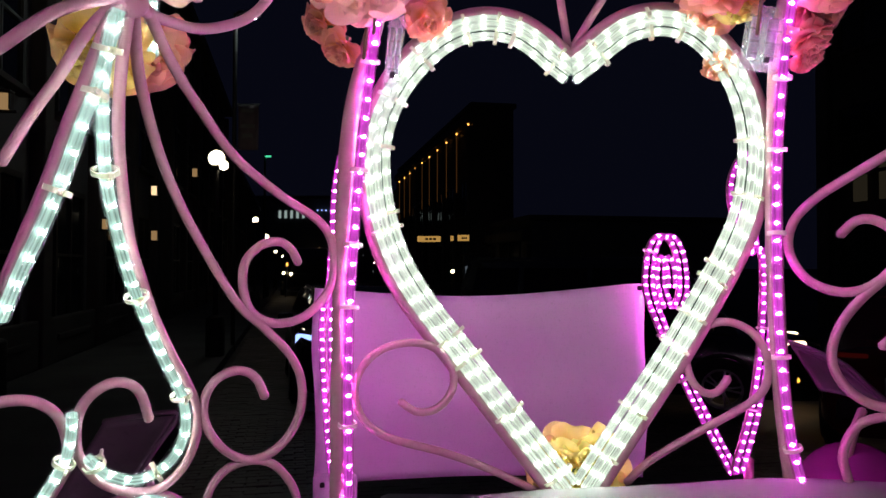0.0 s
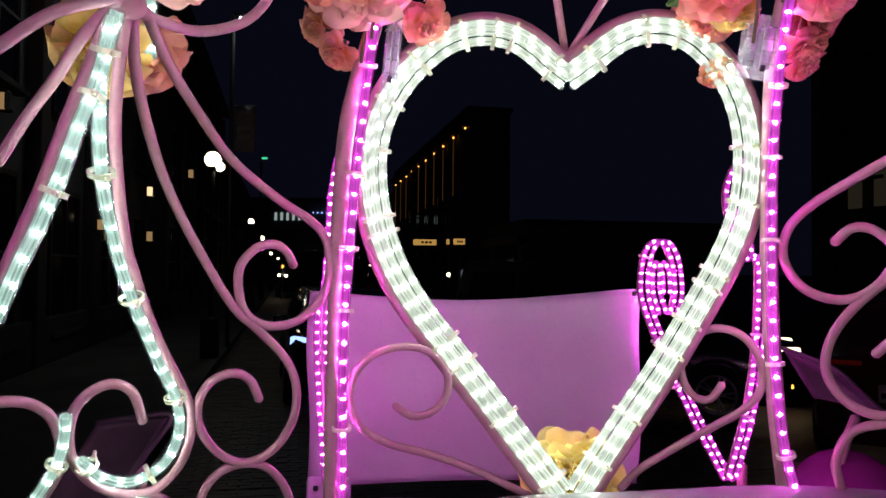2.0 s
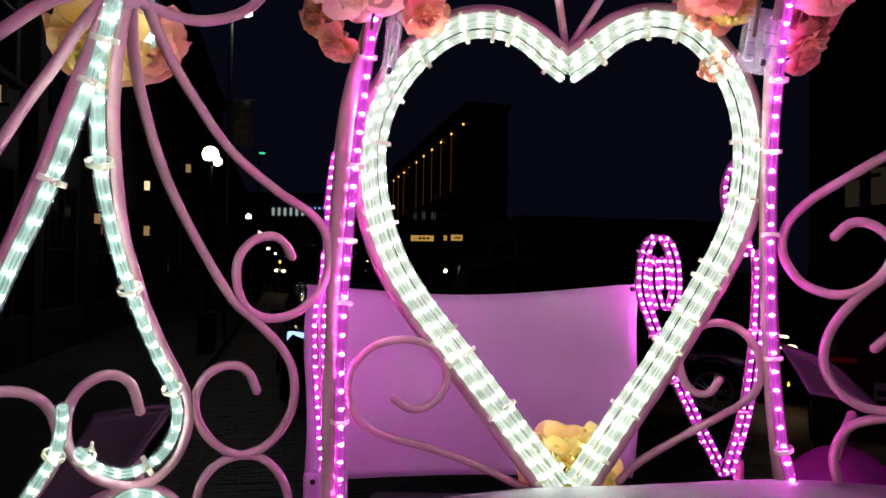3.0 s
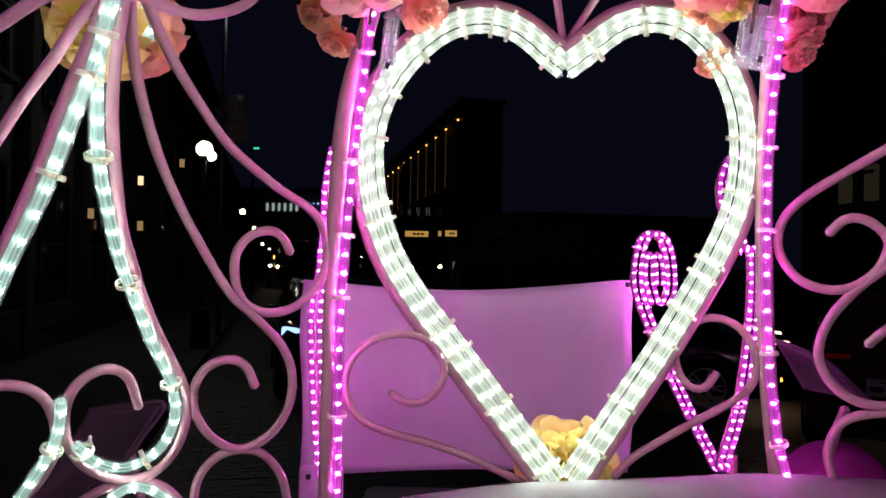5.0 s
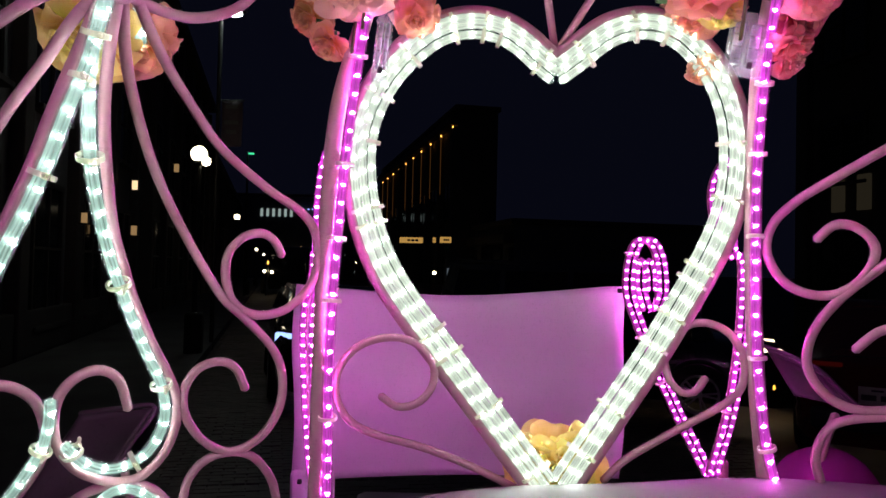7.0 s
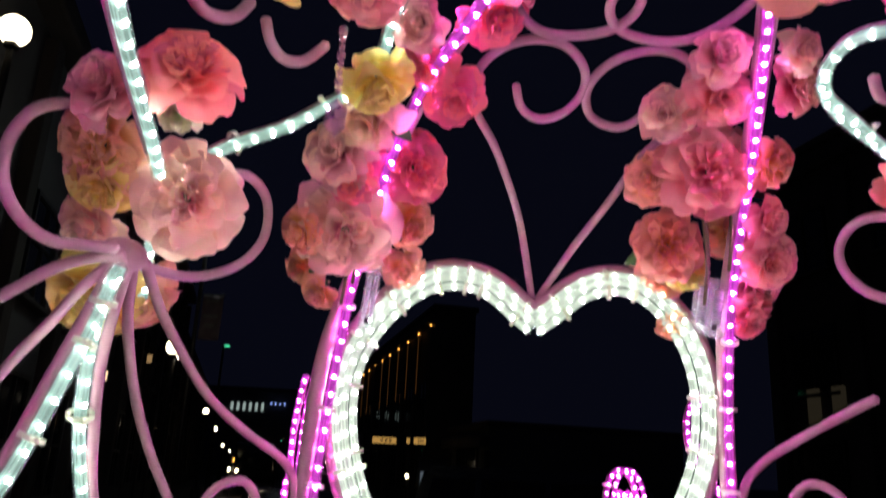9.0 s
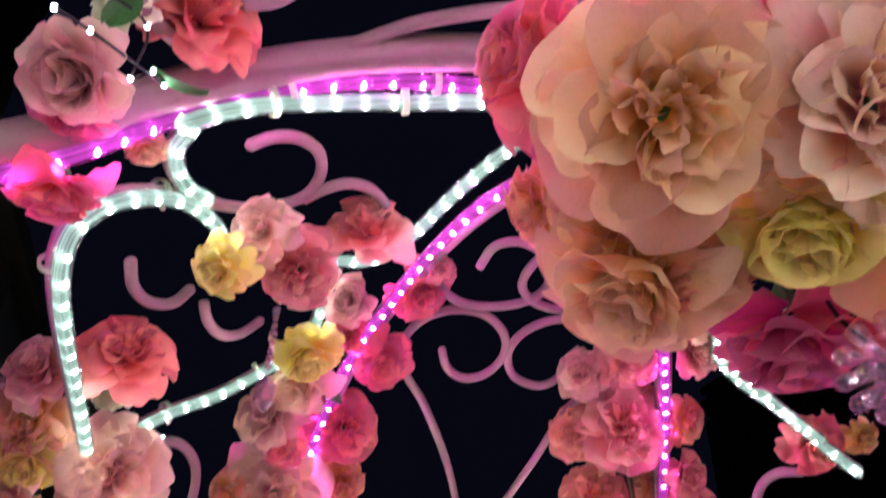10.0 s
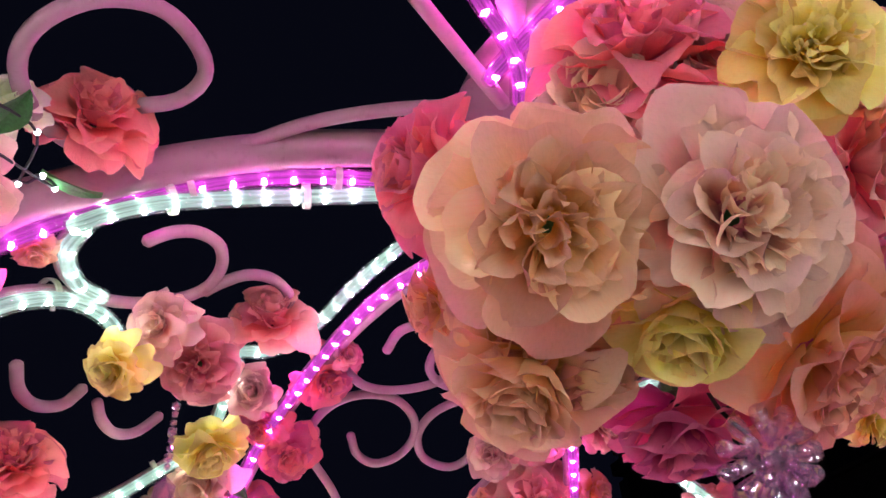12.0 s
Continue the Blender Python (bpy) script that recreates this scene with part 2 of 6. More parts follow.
# posts beside the heart run up into the roof ribs
POST_L = [(-0.146, 0.995, 1.421), (-0.14, 0.975, 1.485), (-0.134, 0.944, 1.645), (-0.132, 0.949, 1.797), (-0.122, 0.947, 1.965), (-0.105, 0.907, 2.078)][:-1] + [(-0.111, 0.966, 1.971), (-0.088, 0.929, 2.087), (-0.057, 0.858, 2.179), (-0.013, 0.758, 2.248), (0.03, 0.672, 2.282), (0.072, 0.585, 2.299), (0.115, 0.509, 2.306), (0.159, 0.45, 2.308)][1:]
POST_R = [(0.436, 0.985, 1.478), (0.424, 0.974, 1.531), (0.408, 0.965, 1.652), (0.408, 0.98, 1.807), (0.409, 0.978, 1.958), (0.402, 0.939, 2.069)] + [(0.374, 0.775, 2.219), (0.32, 0.6, 2.277), (0.25, 0.42, 2.30), (0.19, 0.30, 2.305)]
scroll(POST_L, TUBE, "front_post")
scroll(POST_R, TUBE, "front_post")
RIB_L = [(-0.62, 0.20, 1.30), (-0.50, 0.21, 1.72), (-0.36, 0.235, 1.99), (-0.26, 0.255, 2.11)] + [(-0.174, 0.272, 2.173), (-0.156, 0.276, 2.197), (-0.126, 0.288, 2.227), (-0.085, 0.295, 2.254), (-0.031, 0.298, 2.276), (0.03, 0.298, 2.29), (0.094, 0.297, 2.296), (0.161, 0.296, 2.298)]
scroll(RIB_L, 0.0145, "roof_rib")
mirror = lambda pts: [(0.33 - x, y, z) for x, y, z in pts]
scroll(mirror(RIB_L[:-1]), TUBE, "roof_rib")
RIB_BACK = [(-0.13, -0.46, 1.42), (-0.13, -0.46, 1.85), (-0.10, -0.42, 2.07), (0.0, -0.15, 2.25), (0.08, 0.04, 2.295), (0.145, 0.145, 2.306), (0.18, 0.22, 2.31)]
scroll(RIB_BACK, TUBE, "roof_rib")
scroll(mirror(RIB_BACK), TUBE, "roof_rib")
scroll([(-0.08, -0.06, 2.27), (0.0, 0.06, 2.29), (0.075, 0.145, 2.295), (0.168, 0.245, 2.298)])
hub = bmesh.new()
bmesh.ops.create_cone(hub, cap_ends=True, segments=24, radius1=0.03, radius2=0.022, depth=0.02, matrix=Matrix.Translation((0.165, 0.25, 2.318)))
part("hub_plate", hub, PINK_PAINT, carriage, soft=False)

# heart of the front
HEART_L = [(0.154, 0.985, 2.033), (0.125, 0.985, 2.056), (0.098, 0.985, 2.079), (0.069, 0.985, 2.09), (0.034, 0.985, 2.092), (-0.008, 0.985, 2.076), (-0.048, 0.985, 2.039), (-0.076, 0.985, 1.996), (-0.091, 0.985, 1.947), (-0.092, 0.985, 1.9), (-0.084, 0.985, 1.849), (-0.064, 0.985, 1.792), (-0.031, 0.985, 1.738), (0.013, 0.985, 1.682), (0.061, 0.985, 1.621), (0.104, 0.985, 1.565), (0.15, 0.985, 1.507)]
HEART_R = [(0.154, 0.985, 2.033), (0.185, 0.985, 2.056), (0.214, 0.985, 2.081), (0.244, 0.985, 2.094), (0.277, 0.985, 2.097), (0.311, 0.985, 2.085), (0.344, 0.985, 2.054), (0.367, 0.985, 2.015), (0.38, 0.985, 1.966), (0.381, 0.985, 1.908), (0.372, 0.985, 1.857), (0.35, 0.985, 1.803), (0.316, 0.985, 1.741), (0.273, 0.985, 1.668), (0.23, 0.985, 1.603), (0.195, 0.985, 1.549), (0.169, 0.985, 1.508)]
for run in (HEART_L, HEART_R):
    out = []
    q = smooth(run, 0.03)
    for c, (d, u, v) in zip(q, frames_along(q)):
        n = np.array((d[2], 0, -d[0]))
        n *= 1 if n @ (c - np.array((0.16, 0.985, 1.87))) > 0 else -1
        out.append(tuple(c + n * 0.021 + np.array((0, 0.008, 0))))
    part("heart_frame", bar(out, 0.0085), PINK_PAINT, carriage)

# scrolls of the side facing the street's left
for run in ([(-0.27, 0.633, 2.01), (-0.311, 0.613, 1.991), (-0.354, 0.606, 1.959), (-0.394, 0.618, 1.94)], [(-0.27, 0.634, 2.009), (-0.301, 0.64, 1.98), (-0.33, 0.653, 1.948), (-0.36, 0.664, 1.917), (-0.393, 0.676, 1.877)], [(-0.271, 0.64, 2.006), (-0.278, 0.632, 1.987), (-0.29, 0.624, 1.944), (-0.304, 0.617, 1.897), (-0.319, 0.615, 1.851), (-0.338, 0.615, 1.805), (-0.357, 0.62, 1.767), (-0.377, 0.625, 1.732)], [(-0.27, 0.653, 2.006), (-0.283, 0.668, 1.956), (-0.293, 0.686, 1.911), (-0.3, 0.711, 1.863), (-0.305, 0.74, 1.812), (-0.304, 0.765, 1.774), (-0.302, 0.789, 1.739), (-0.295, 0.819, 1.696), (-0.285, 0.845, 1.657), (-0.28, 0.863, 1.626), (-0.285, 0.873, 1.592), (-0.3, 0.878, 1.559), (-0.324, 0.873, 1.536), (-0.35, 0.854, 1.536), (-0.371, 0.825, 1.555), (-0.378, 0.795, 1.587), (-0.373, 0.775, 1.62), (-0.362, 0.766, 1.647), (-0.348, 0.773, 1.663), (-0.334, 0.789, 1.667), (-0.323, 0.809, 1.654), (-0.321, 0.83, 1.621)], [(-0.269, 0.66, 2.006), (-0.278, 0.692, 1.963), (-0.281, 0.729, 1.919), (-0.278, 0.773, 1.868), (-0.264, 0.82, 1.811), (-0.237, 0.867, 1.744), (-0.216, 0.889, 1.718), (-0.188, 0.913, 1.682), (-0.176, 0.924, 1.647), (-0.18, 0.929, 1.606), (-0.202, 0.928, 1.571), (-0.234, 0.917, 1.556), (-0.26, 0.897, 1.573), (-0.274, 0.875, 1.605), (-0.273, 0.864, 1.635), (-0.26, 0.866, 1.659), (-0.239, 0.881, 1.667), (-0.223, 0.894, 1.657), (-0.215, 0.905, 1.633)], [(-0.264, 0.675, 2.014), (-0.263, 0.734, 1.98), (-0.253, 0.788, 1.946), (-0.233, 0.842, 1.905), (-0.195, 0.897, 1.868), (-0.161, 0.93, 1.844), (-0.145, 0.942, 1.821), (-0.141, 0.943, 1.787), (-0.147, 0.937, 1.756), (-0.171, 0.921, 1.727), (-0.2, 0.902, 1.719), (-0.222, 0.883, 1.73), (-0.231, 0.87, 1.756), (-0.23, 0.868, 1.788), (-0.216, 0.88, 1.809), (-0.198, 0.898, 1.815), (-0.186, 0.909, 1.806), (-0.179, 0.915, 1.79)], [(-0.289, 0.918, 1.486), (-0.28, 0.907, 1.523), (-0.26, 0.907, 1.548), (-0.234, 0.917, 1.556), (-0.21, 0.932, 1.547), (-0.191, 0.949, 1.516), (-0.185, 0.966, 1.473)], [(-0.402, 0.684, 1.663), (-0.393, 0.702, 1.663), (-0.384, 0.724, 1.657), (-0.379, 0.75, 1.64), (-0.381, 0.773, 1.612), (-0.388, 0.788, 1.583), (-0.402, 0.793, 1.557), (-0.425, 0.794, 1.526)], [(-0.394, 0.837, 1.507), (-0.37, 0.845, 1.525), (-0.339, 0.865, 1.532), (-0.315, 0.887, 1.52), (-0.297, 0.911, 1.491)], [(-0.206, 0.699, 2.118), (-0.188, 0.733, 2.127), (-0.178, 0.778, 2.115), (-0.185, 0.809, 2.081), (-0.209, 0.802, 2.047), (-0.24, 0.757, 2.021), (-0.261, 0.697, 2.012), (-0.269, 0.645, 2.01)], [(-0.323, 0.663, 2.1), (-0.314, 0.665, 2.119), (-0.308, 0.646, 2.136), (-0.309, 0.611, 2.138), (-0.315, 0.577, 2.127), (-0.324, 0.543, 2.103), (-0.333, 0.534, 2.073), (-0.326, 0.524, 2.036), (-0.317, 0.54, 2.012), (-0.306, 0.572, 2.002), (-0.289, 0.601, 2.007), (-0.271, 0.62, 2.011)]):
    scroll(run, 0.0054)
for run in ([(-0.24, 0.581, 2.089), (-0.231, 0.513, 2.104), (-0.22, 0.446, 2.113), (-0.209, 0.39, 2.121), (-0.2, 0.354, 2.132), (-0.191, 0.338, 2.149), (-0.178, 0.343, 2.172), (-0.162, 0.361, 2.194), (-0.144, 0.391, 2.214), (-0.131, 0.429, 2.226), (-0.125, 0.46, 2.23)], [(-0.091, 0.371, 2.251), (-0.073, 0.369, 2.26), (-0.054, 0.378, 2.268), (-0.04, 0.401, 2.273), (-0.041, 0.433, 2.273), (-0.056, 0.456, 2.267), (-0.082, 0.458, 2.256), (-0.111, 0.44, 2.24), (-0.132, 0.407, 2.224), (-0.141, 0.367, 2.216), (-0.138, 0.338, 2.218), (-0.125, 0.327, 2.229), (-0.105, 0.327, 2.242)], [(-0.056, 0.46, 2.267), (-0.041, 0.452, 2.272), (-0.019, 0.448, 2.279), (0.002, 0.46, 2.284), (0.017, 0.489, 2.287), (0.015, 0.509, 2.285), (0.005, 0.521, 2.283)], [(-0.18, 0.434, 2.177), (-0.185, 0.467, 2.173), (-0.182, 0.503, 2.178), (-0.169, 0.529, 2.192), (-0.155, 0.525, 2.206)], [(-0.149, 0.557, 2.208), (-0.15, 0.587, 2.205), (-0.143, 0.618, 2.206), (-0.127, 0.635, 2.215), (-0.106, 0.629, 2.23)], [(-0.217, 0.652, 2.117), (-0.192, 0.675, 2.145), (-0.155, 0.7, 2.175), (-0.118, 0.706, 2.203), (-0.083, 0.7, 2.226), (-0.058, 0.671, 2.245), (-0.045, 0.619, 2.26), (-0.033, 0.579, 2.269)], [(-0.079, 0.237, 2.257), (-0.058, 0.239, 2.267), (-0.042, 0.226, 2.273), (-0.04, 0.206, 2.273), (-0.051, 0.179, 2.269), (-0.067, 0.163, 2.263), (-0.091, 0.155, 2.251), (-0.113, 0.159, 2.237), (-0.127, 0.172, 2.227), (-0.132, 0.192, 2.222), (-0.129, 0.221, 2.224), (-0.116, 0.254, 2.234), (-0.094, 0.281, 2.249), (-0.061, 0.296, 2.266), (-0.019, 0.289, 2.28), (0.029, 0.271, 2.29), (0.081, 0.258, 2.295), (0.13, 0.25, 2.297)]):
    scroll(run, 0.0052)
# scrolls above and under the heart
for run in ([(0.154, 1.007, 2.074), (0.124, 0.935, 2.168), (0.083, 0.846, 2.225), (0.05, 0.778, 2.248), (0.047, 0.73, 2.263), (0.067, 0.694, 2.275), (0.101, 0.679, 2.282), (0.139, 0.688, 2.283), (0.167, 0.721, 2.276), (0.173, 0.76, 2.266), (0.156, 0.792, 2.255), (0.128, 0.801, 2.25), (0.105, 0.783, 2.255), (0.095, 0.751, 2.265)], [(0.162, 1.007, 2.075), (0.202, 0.959, 2.138), (0.236, 0.904, 2.183), (0.266, 0.833, 2.227), (0.297, 0.776, 2.246), (0.298, 0.727, 2.261), (0.277, 0.692, 2.273), (0.245, 0.682, 2.28), (0.212, 0.695, 2.281), (0.187, 0.723, 2.276), (0.178, 0.759, 2.266), (0.19, 0.793, 2.254), (0.22, 0.806, 2.247), (0.241, 0.794, 2.249), (0.256, 0.763, 2.258)], [(0.122, 0.599, 2.294), (0.133, 0.562, 2.297), (0.162, 0.553, 2.298), (0.192, 0.58, 2.296), (0.202, 0.626, 2.292), (0.184, 0.659, 2.288), (0.143, 0.674, 2.286), (0.104, 0.663, 2.285), (0.077, 0.624, 2.288), (0.064, 0.578, 2.29)], [(0.375 - x, y, z) for x, y, z in [(0.122, 0.599, 2.294), (0.133, 0.562, 2.297), (0.162, 0.553, 2.298), (0.192, 0.58, 2.296), (0.202, 0.626, 2.292), (0.184, 0.659, 2.288), (0.143, 0.674, 2.286), (0.104, 0.663, 2.285), (0.077, 0.624, 2.288), (0.064, 0.578, 2.29)]], [(-0.061, 0.97, 1.617), (-0.04, 0.976, 1.603), (-0.014, 0.981, 1.608), (0.004, 0.985, 1.631), (0.002, 0.986, 1.66), (-0.02, 0.984, 1.683), (-0.052, 0.976, 1.69), (-0.087, 0.963, 1.681), (-0.11, 0.954, 1.657), (-0.116, 0.953, 1.624), (-0.102, 0.961, 1.591), (-0.071, 0.972, 1.57), (-0.007, 0.987, 1.55), (0.051, 0.997, 1.527), (0.114, 1.006, 1.496)], [(0.35, 0.981, 1.647), (0.335, 0.983, 1.628), (0.317, 0.986, 1.63), (0.304, 0.99, 1.65), (0.302, 0.994, 1.682), (0.32, 0.995, 1.706), (0.348, 0.99, 1.717), (0.376, 0.979, 1.707), (0.393, 0.971, 1.679), (0.394, 0.969, 1.646), (0.375, 0.974, 1.618), (0.309, 0.988, 1.575), (0.254, 0.997, 1.538), (0.227, 1.003, 1.509)]):
    scroll(run, 0.0052)
# scrolls of the other side
for run in ([(0.542, 0.86, 1.943), (0.518, 0.896, 1.924), (0.481, 0.936, 1.895), (0.451, 0.959, 1.871), (0.429, 0.972, 1.843), (0.423, 0.973, 1.807), (0.439, 0.961, 1.772), (0.466, 0.944, 1.757), (0.492, 0.928, 1.76), (0.513, 0.912, 1.781), (0.522, 0.904, 1.808), (0.517, 0.907, 1.826), (0.503, 0.92, 1.841), (0.487, 0.933, 1.842), (0.472, 0.944, 1.825)], [(0.551, 0.873, 1.82), (0.523, 0.903, 1.788), (0.492, 0.928, 1.752), (0.468, 0.941, 1.713), (0.461, 0.944, 1.673), (0.477, 0.939, 1.64), (0.506, 0.928, 1.622), (0.542, 0.909, 1.624), (0.564, 0.891, 1.64)], [(0.507, 0.919, 1.693), (0.525, 0.905, 1.715), (0.543, 0.89, 1.724)], [(0.486, 0.958, 1.526), (0.477, 0.953, 1.558), (0.485, 0.942, 1.592), (0.507, 0.93, 1.608), (0.548, 0.907, 1.617)], [(0.395, 0.639, 2.249), (0.411, 0.67, 2.235), (0.445, 0.682, 2.212), (0.483, 0.69, 2.181), (0.513, 0.69, 2.151), (0.544, 0.68, 2.114)], [(0.435, 0.627, 2.231), (0.45, 0.643, 2.218), (0.466, 0.631, 2.209), (0.474, 0.595, 2.209)], [(0.514, 0.74, 2.129), (0.497, 0.766, 2.134), (0.489, 0.795, 2.126), (0.491, 0.819, 2.105), (0.506, 0.826, 2.079), (0.529, 0.812, 2.055), (0.555, 0.771, 2.044)], [(0.429, 0.55, 2.243), (0.401, 0.588, 2.253), (0.395, 0.63, 2.25), (0.405, 0.667, 2.239), (0.434, 0.686, 2.218), (0.48, 0.69, 2.184), (0.516, 0.686, 2.149)]):
    scroll(run, 0.0058)
# welded gusset where the left scrolls meet
node_at = Vector((-0.272, 0.645, 2.012))
gus = bmesh.new()
bmesh.ops.create_uvsphere(gus, u_segments=16, v_segments=10, radius=1.0)
bmesh.ops.transform(gus, matrix=Matrix.LocRotScale(node_at, Euler((0, 0, 0.9)), (0.024, 0.009, 0.016)), verts=gus.verts)
part("gusset", gus, PINK_PAINT, carriage)

# vinyl ledge under the heart
led = bmesh.new()
rows = []
for k in range(41):
    x = -0.32 + 1.1 * k / 40
    bow = 0.020 * ((x - 0.42) / 0.5) ** 2
    z0 = 1.526 - 0.12 * (x - 0.46) ** 2 + 0.002 * math.sin(x * 19)
    prof = [(0.86, -0.16), (0.855, -0.05), (0.865, -0.022), (0.89, -0.006), (0.93, 0.0), (0.97, -0.002), (1.0, -0.012), (1.02, -0.04), (1.02, -0.16)]
    rows.append([led.verts.new((x, y - bow, z0 + dz)) for y, dz in prof])
for a, b in zip(rows, rows[1:]):
    for k in range(len(a) - 1):
        led.faces.new((a[k], b[k], b[k + 1], a[k + 1]))
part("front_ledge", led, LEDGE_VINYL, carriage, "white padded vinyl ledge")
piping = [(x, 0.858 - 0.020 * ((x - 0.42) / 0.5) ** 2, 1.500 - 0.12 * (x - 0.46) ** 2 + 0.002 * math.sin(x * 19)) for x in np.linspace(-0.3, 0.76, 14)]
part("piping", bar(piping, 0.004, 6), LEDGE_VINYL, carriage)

# ---- light ropes ----
W1, W2 = "clear white-lit rope light tied along pink scroll", "white rope lights"
P1, P2 = "magenta-lit rope light tied along pink post", "magenta rope lights"


def heart_ropes(run, closing):
    for k in range(3):
        shift = (k - 1) * 0.0112
        out = []
        q = smooth(run, 0.03)
        for c, (d, u, v) in zip(q, frames_along(q)):
            n = np.array((d[2], 0, -d[0])) * closing
            out.append(tuple(c + n * shift + np.array((0, -0.006 if k == 1 else 0.0, 0))))
        rope_light(out, False, "white-lit rope light of the triple heart outline", "heart rope lights", 0.0235, 0.0060, (0.2, 0.55, 0.85)[k], 0.87)


heart_ropes(HEART_L, 1)
heart_ropes(HEART_R, -1)
ROPE_D = [(-0.267, 0.621, 1.99), (-0.275, 0.625, 1.963), (-0.283, 0.634, 1.933), (-0.29, 0.65, 1.903), (-0.298, 0.674, 1.863), (-0.303, 0.707, 1.818), (-0.304, 0.746, 1.766), (-0.297, 0.8, 1.695), (-0.287, 0.835, 1.643), (-0.29, 0.852, 1.603), (-0.308, 0.856, 1.569), (-0.337, 0.842, 1.553), (-0.359, 0.817, 1.564), (-0.368, 0.791, 1.588)]
rope_light(ROPE_D, False, W1, W2)
rope_light([(-0.265, 0.623, 1.995), (-0.274, 0.626, 1.968), (-0.283, 0.626, 1.936), (-0.294, 0.619, 1.897), (-0.307, 0.617, 1.856), (-0.321, 0.615, 1.819), (-0.338, 0.615, 1.783), (-0.36, 0.624, 1.742)], False, W1, W2)
rope_light([(-0.366, 0.753, 1.64), (-0.372, 0.764, 1.619), (-0.384, 0.775, 1.589), (-0.403, 0.779, 1.559), (-0.426, 0.781, 1.527)], False, W1, W2)
rope_light([(-0.363, 0.85, 1.509), (-0.344, 0.855, 1.525), (-0.325, 0.87, 1.522), (-0.305, 0.895, 1.498)], False, W1, W2)
rope_light(inward([(-0.30, 0.77, 2.0), (-0.288, 0.735, 2.04), (-0.258, 0.66, 2.078), (-0.24, 0.581, 2.089), (-0.231, 0.513, 2.104), (-0.22, 0.446, 2.113), (-0.209, 0.39, 2.121), (-0.2, 0.354, 2.132), (-0.191, 0.338, 2.149), (-0.178, 0.343, 2.172), (-0.162, 0.361, 2.194), (-0.144, 0.391, 2.214), (-0.131, 0.429, 2.226), (-0.125, 0.46, 2.23)], 0.010), False, W1, W2)
rope_light(inward([(-0.217, 0.652, 2.117), (-0.192, 0.675, 2.145), (-0.155, 0.7, 2.175), (-0.118, 0.706, 2.203), (-0.083, 0.7, 2.226), (-0.058, 0.671, 2.245), (-0.045, 0.619, 2.26), (-0.033, 0.579, 2.269)], 0.010), False, W1, W2)
rope_light([(-0.044, 0.588, 2.255), (-0.03, 0.555, 2.262), (-0.005, 0.564, 2.269), (0.025, 0.555, 2.277), (0.052, 0.516, 2.282), (0.075, 0.472, 2.286), (0.112, 0.408, 2.288), (0.139, 0.371, 2.288)], False, W1, W2)
rope_light([(-0.121, 0.3, 2.206), (-0.1, 0.303, 2.222), (-0.067, 0.311, 2.241), (-0.014, 0.324, 2.261), (0.031, 0.329, 2.27), (0.084, 0.329, 2.276), (0.143, 0.329, 2.278)][::-1] + [(-0.119, 0.316, 2.22), (-0.131, 0.33, 2.211), (-0.134, 0.35, 2.209), (-0.132, 0.378, 2.212), (-0.122, 0.404, 2.22)], False, W1, W2)
rope_light(inward([(0.395, 0.639, 2.249), (0.411, 0.67, 2.235), (0.445, 0.682, 2.212), (0.483, 0.69, 2.181), (0.513, 0.69, 2.151), (0.544, 0.68, 2.114)], 0.010), False, W1, W2)
rope_light(inward([(0.429, 0.55, 2.243), (0.401, 0.588, 2.253), (0.395, 0.63, 2.25), (0.405, 0.667, 2.239), (0.434, 0.686, 2.218), (0.48, 0.69, 2.184), (0.516, 0.686, 2.149)], 0.010), False, W1, W2)
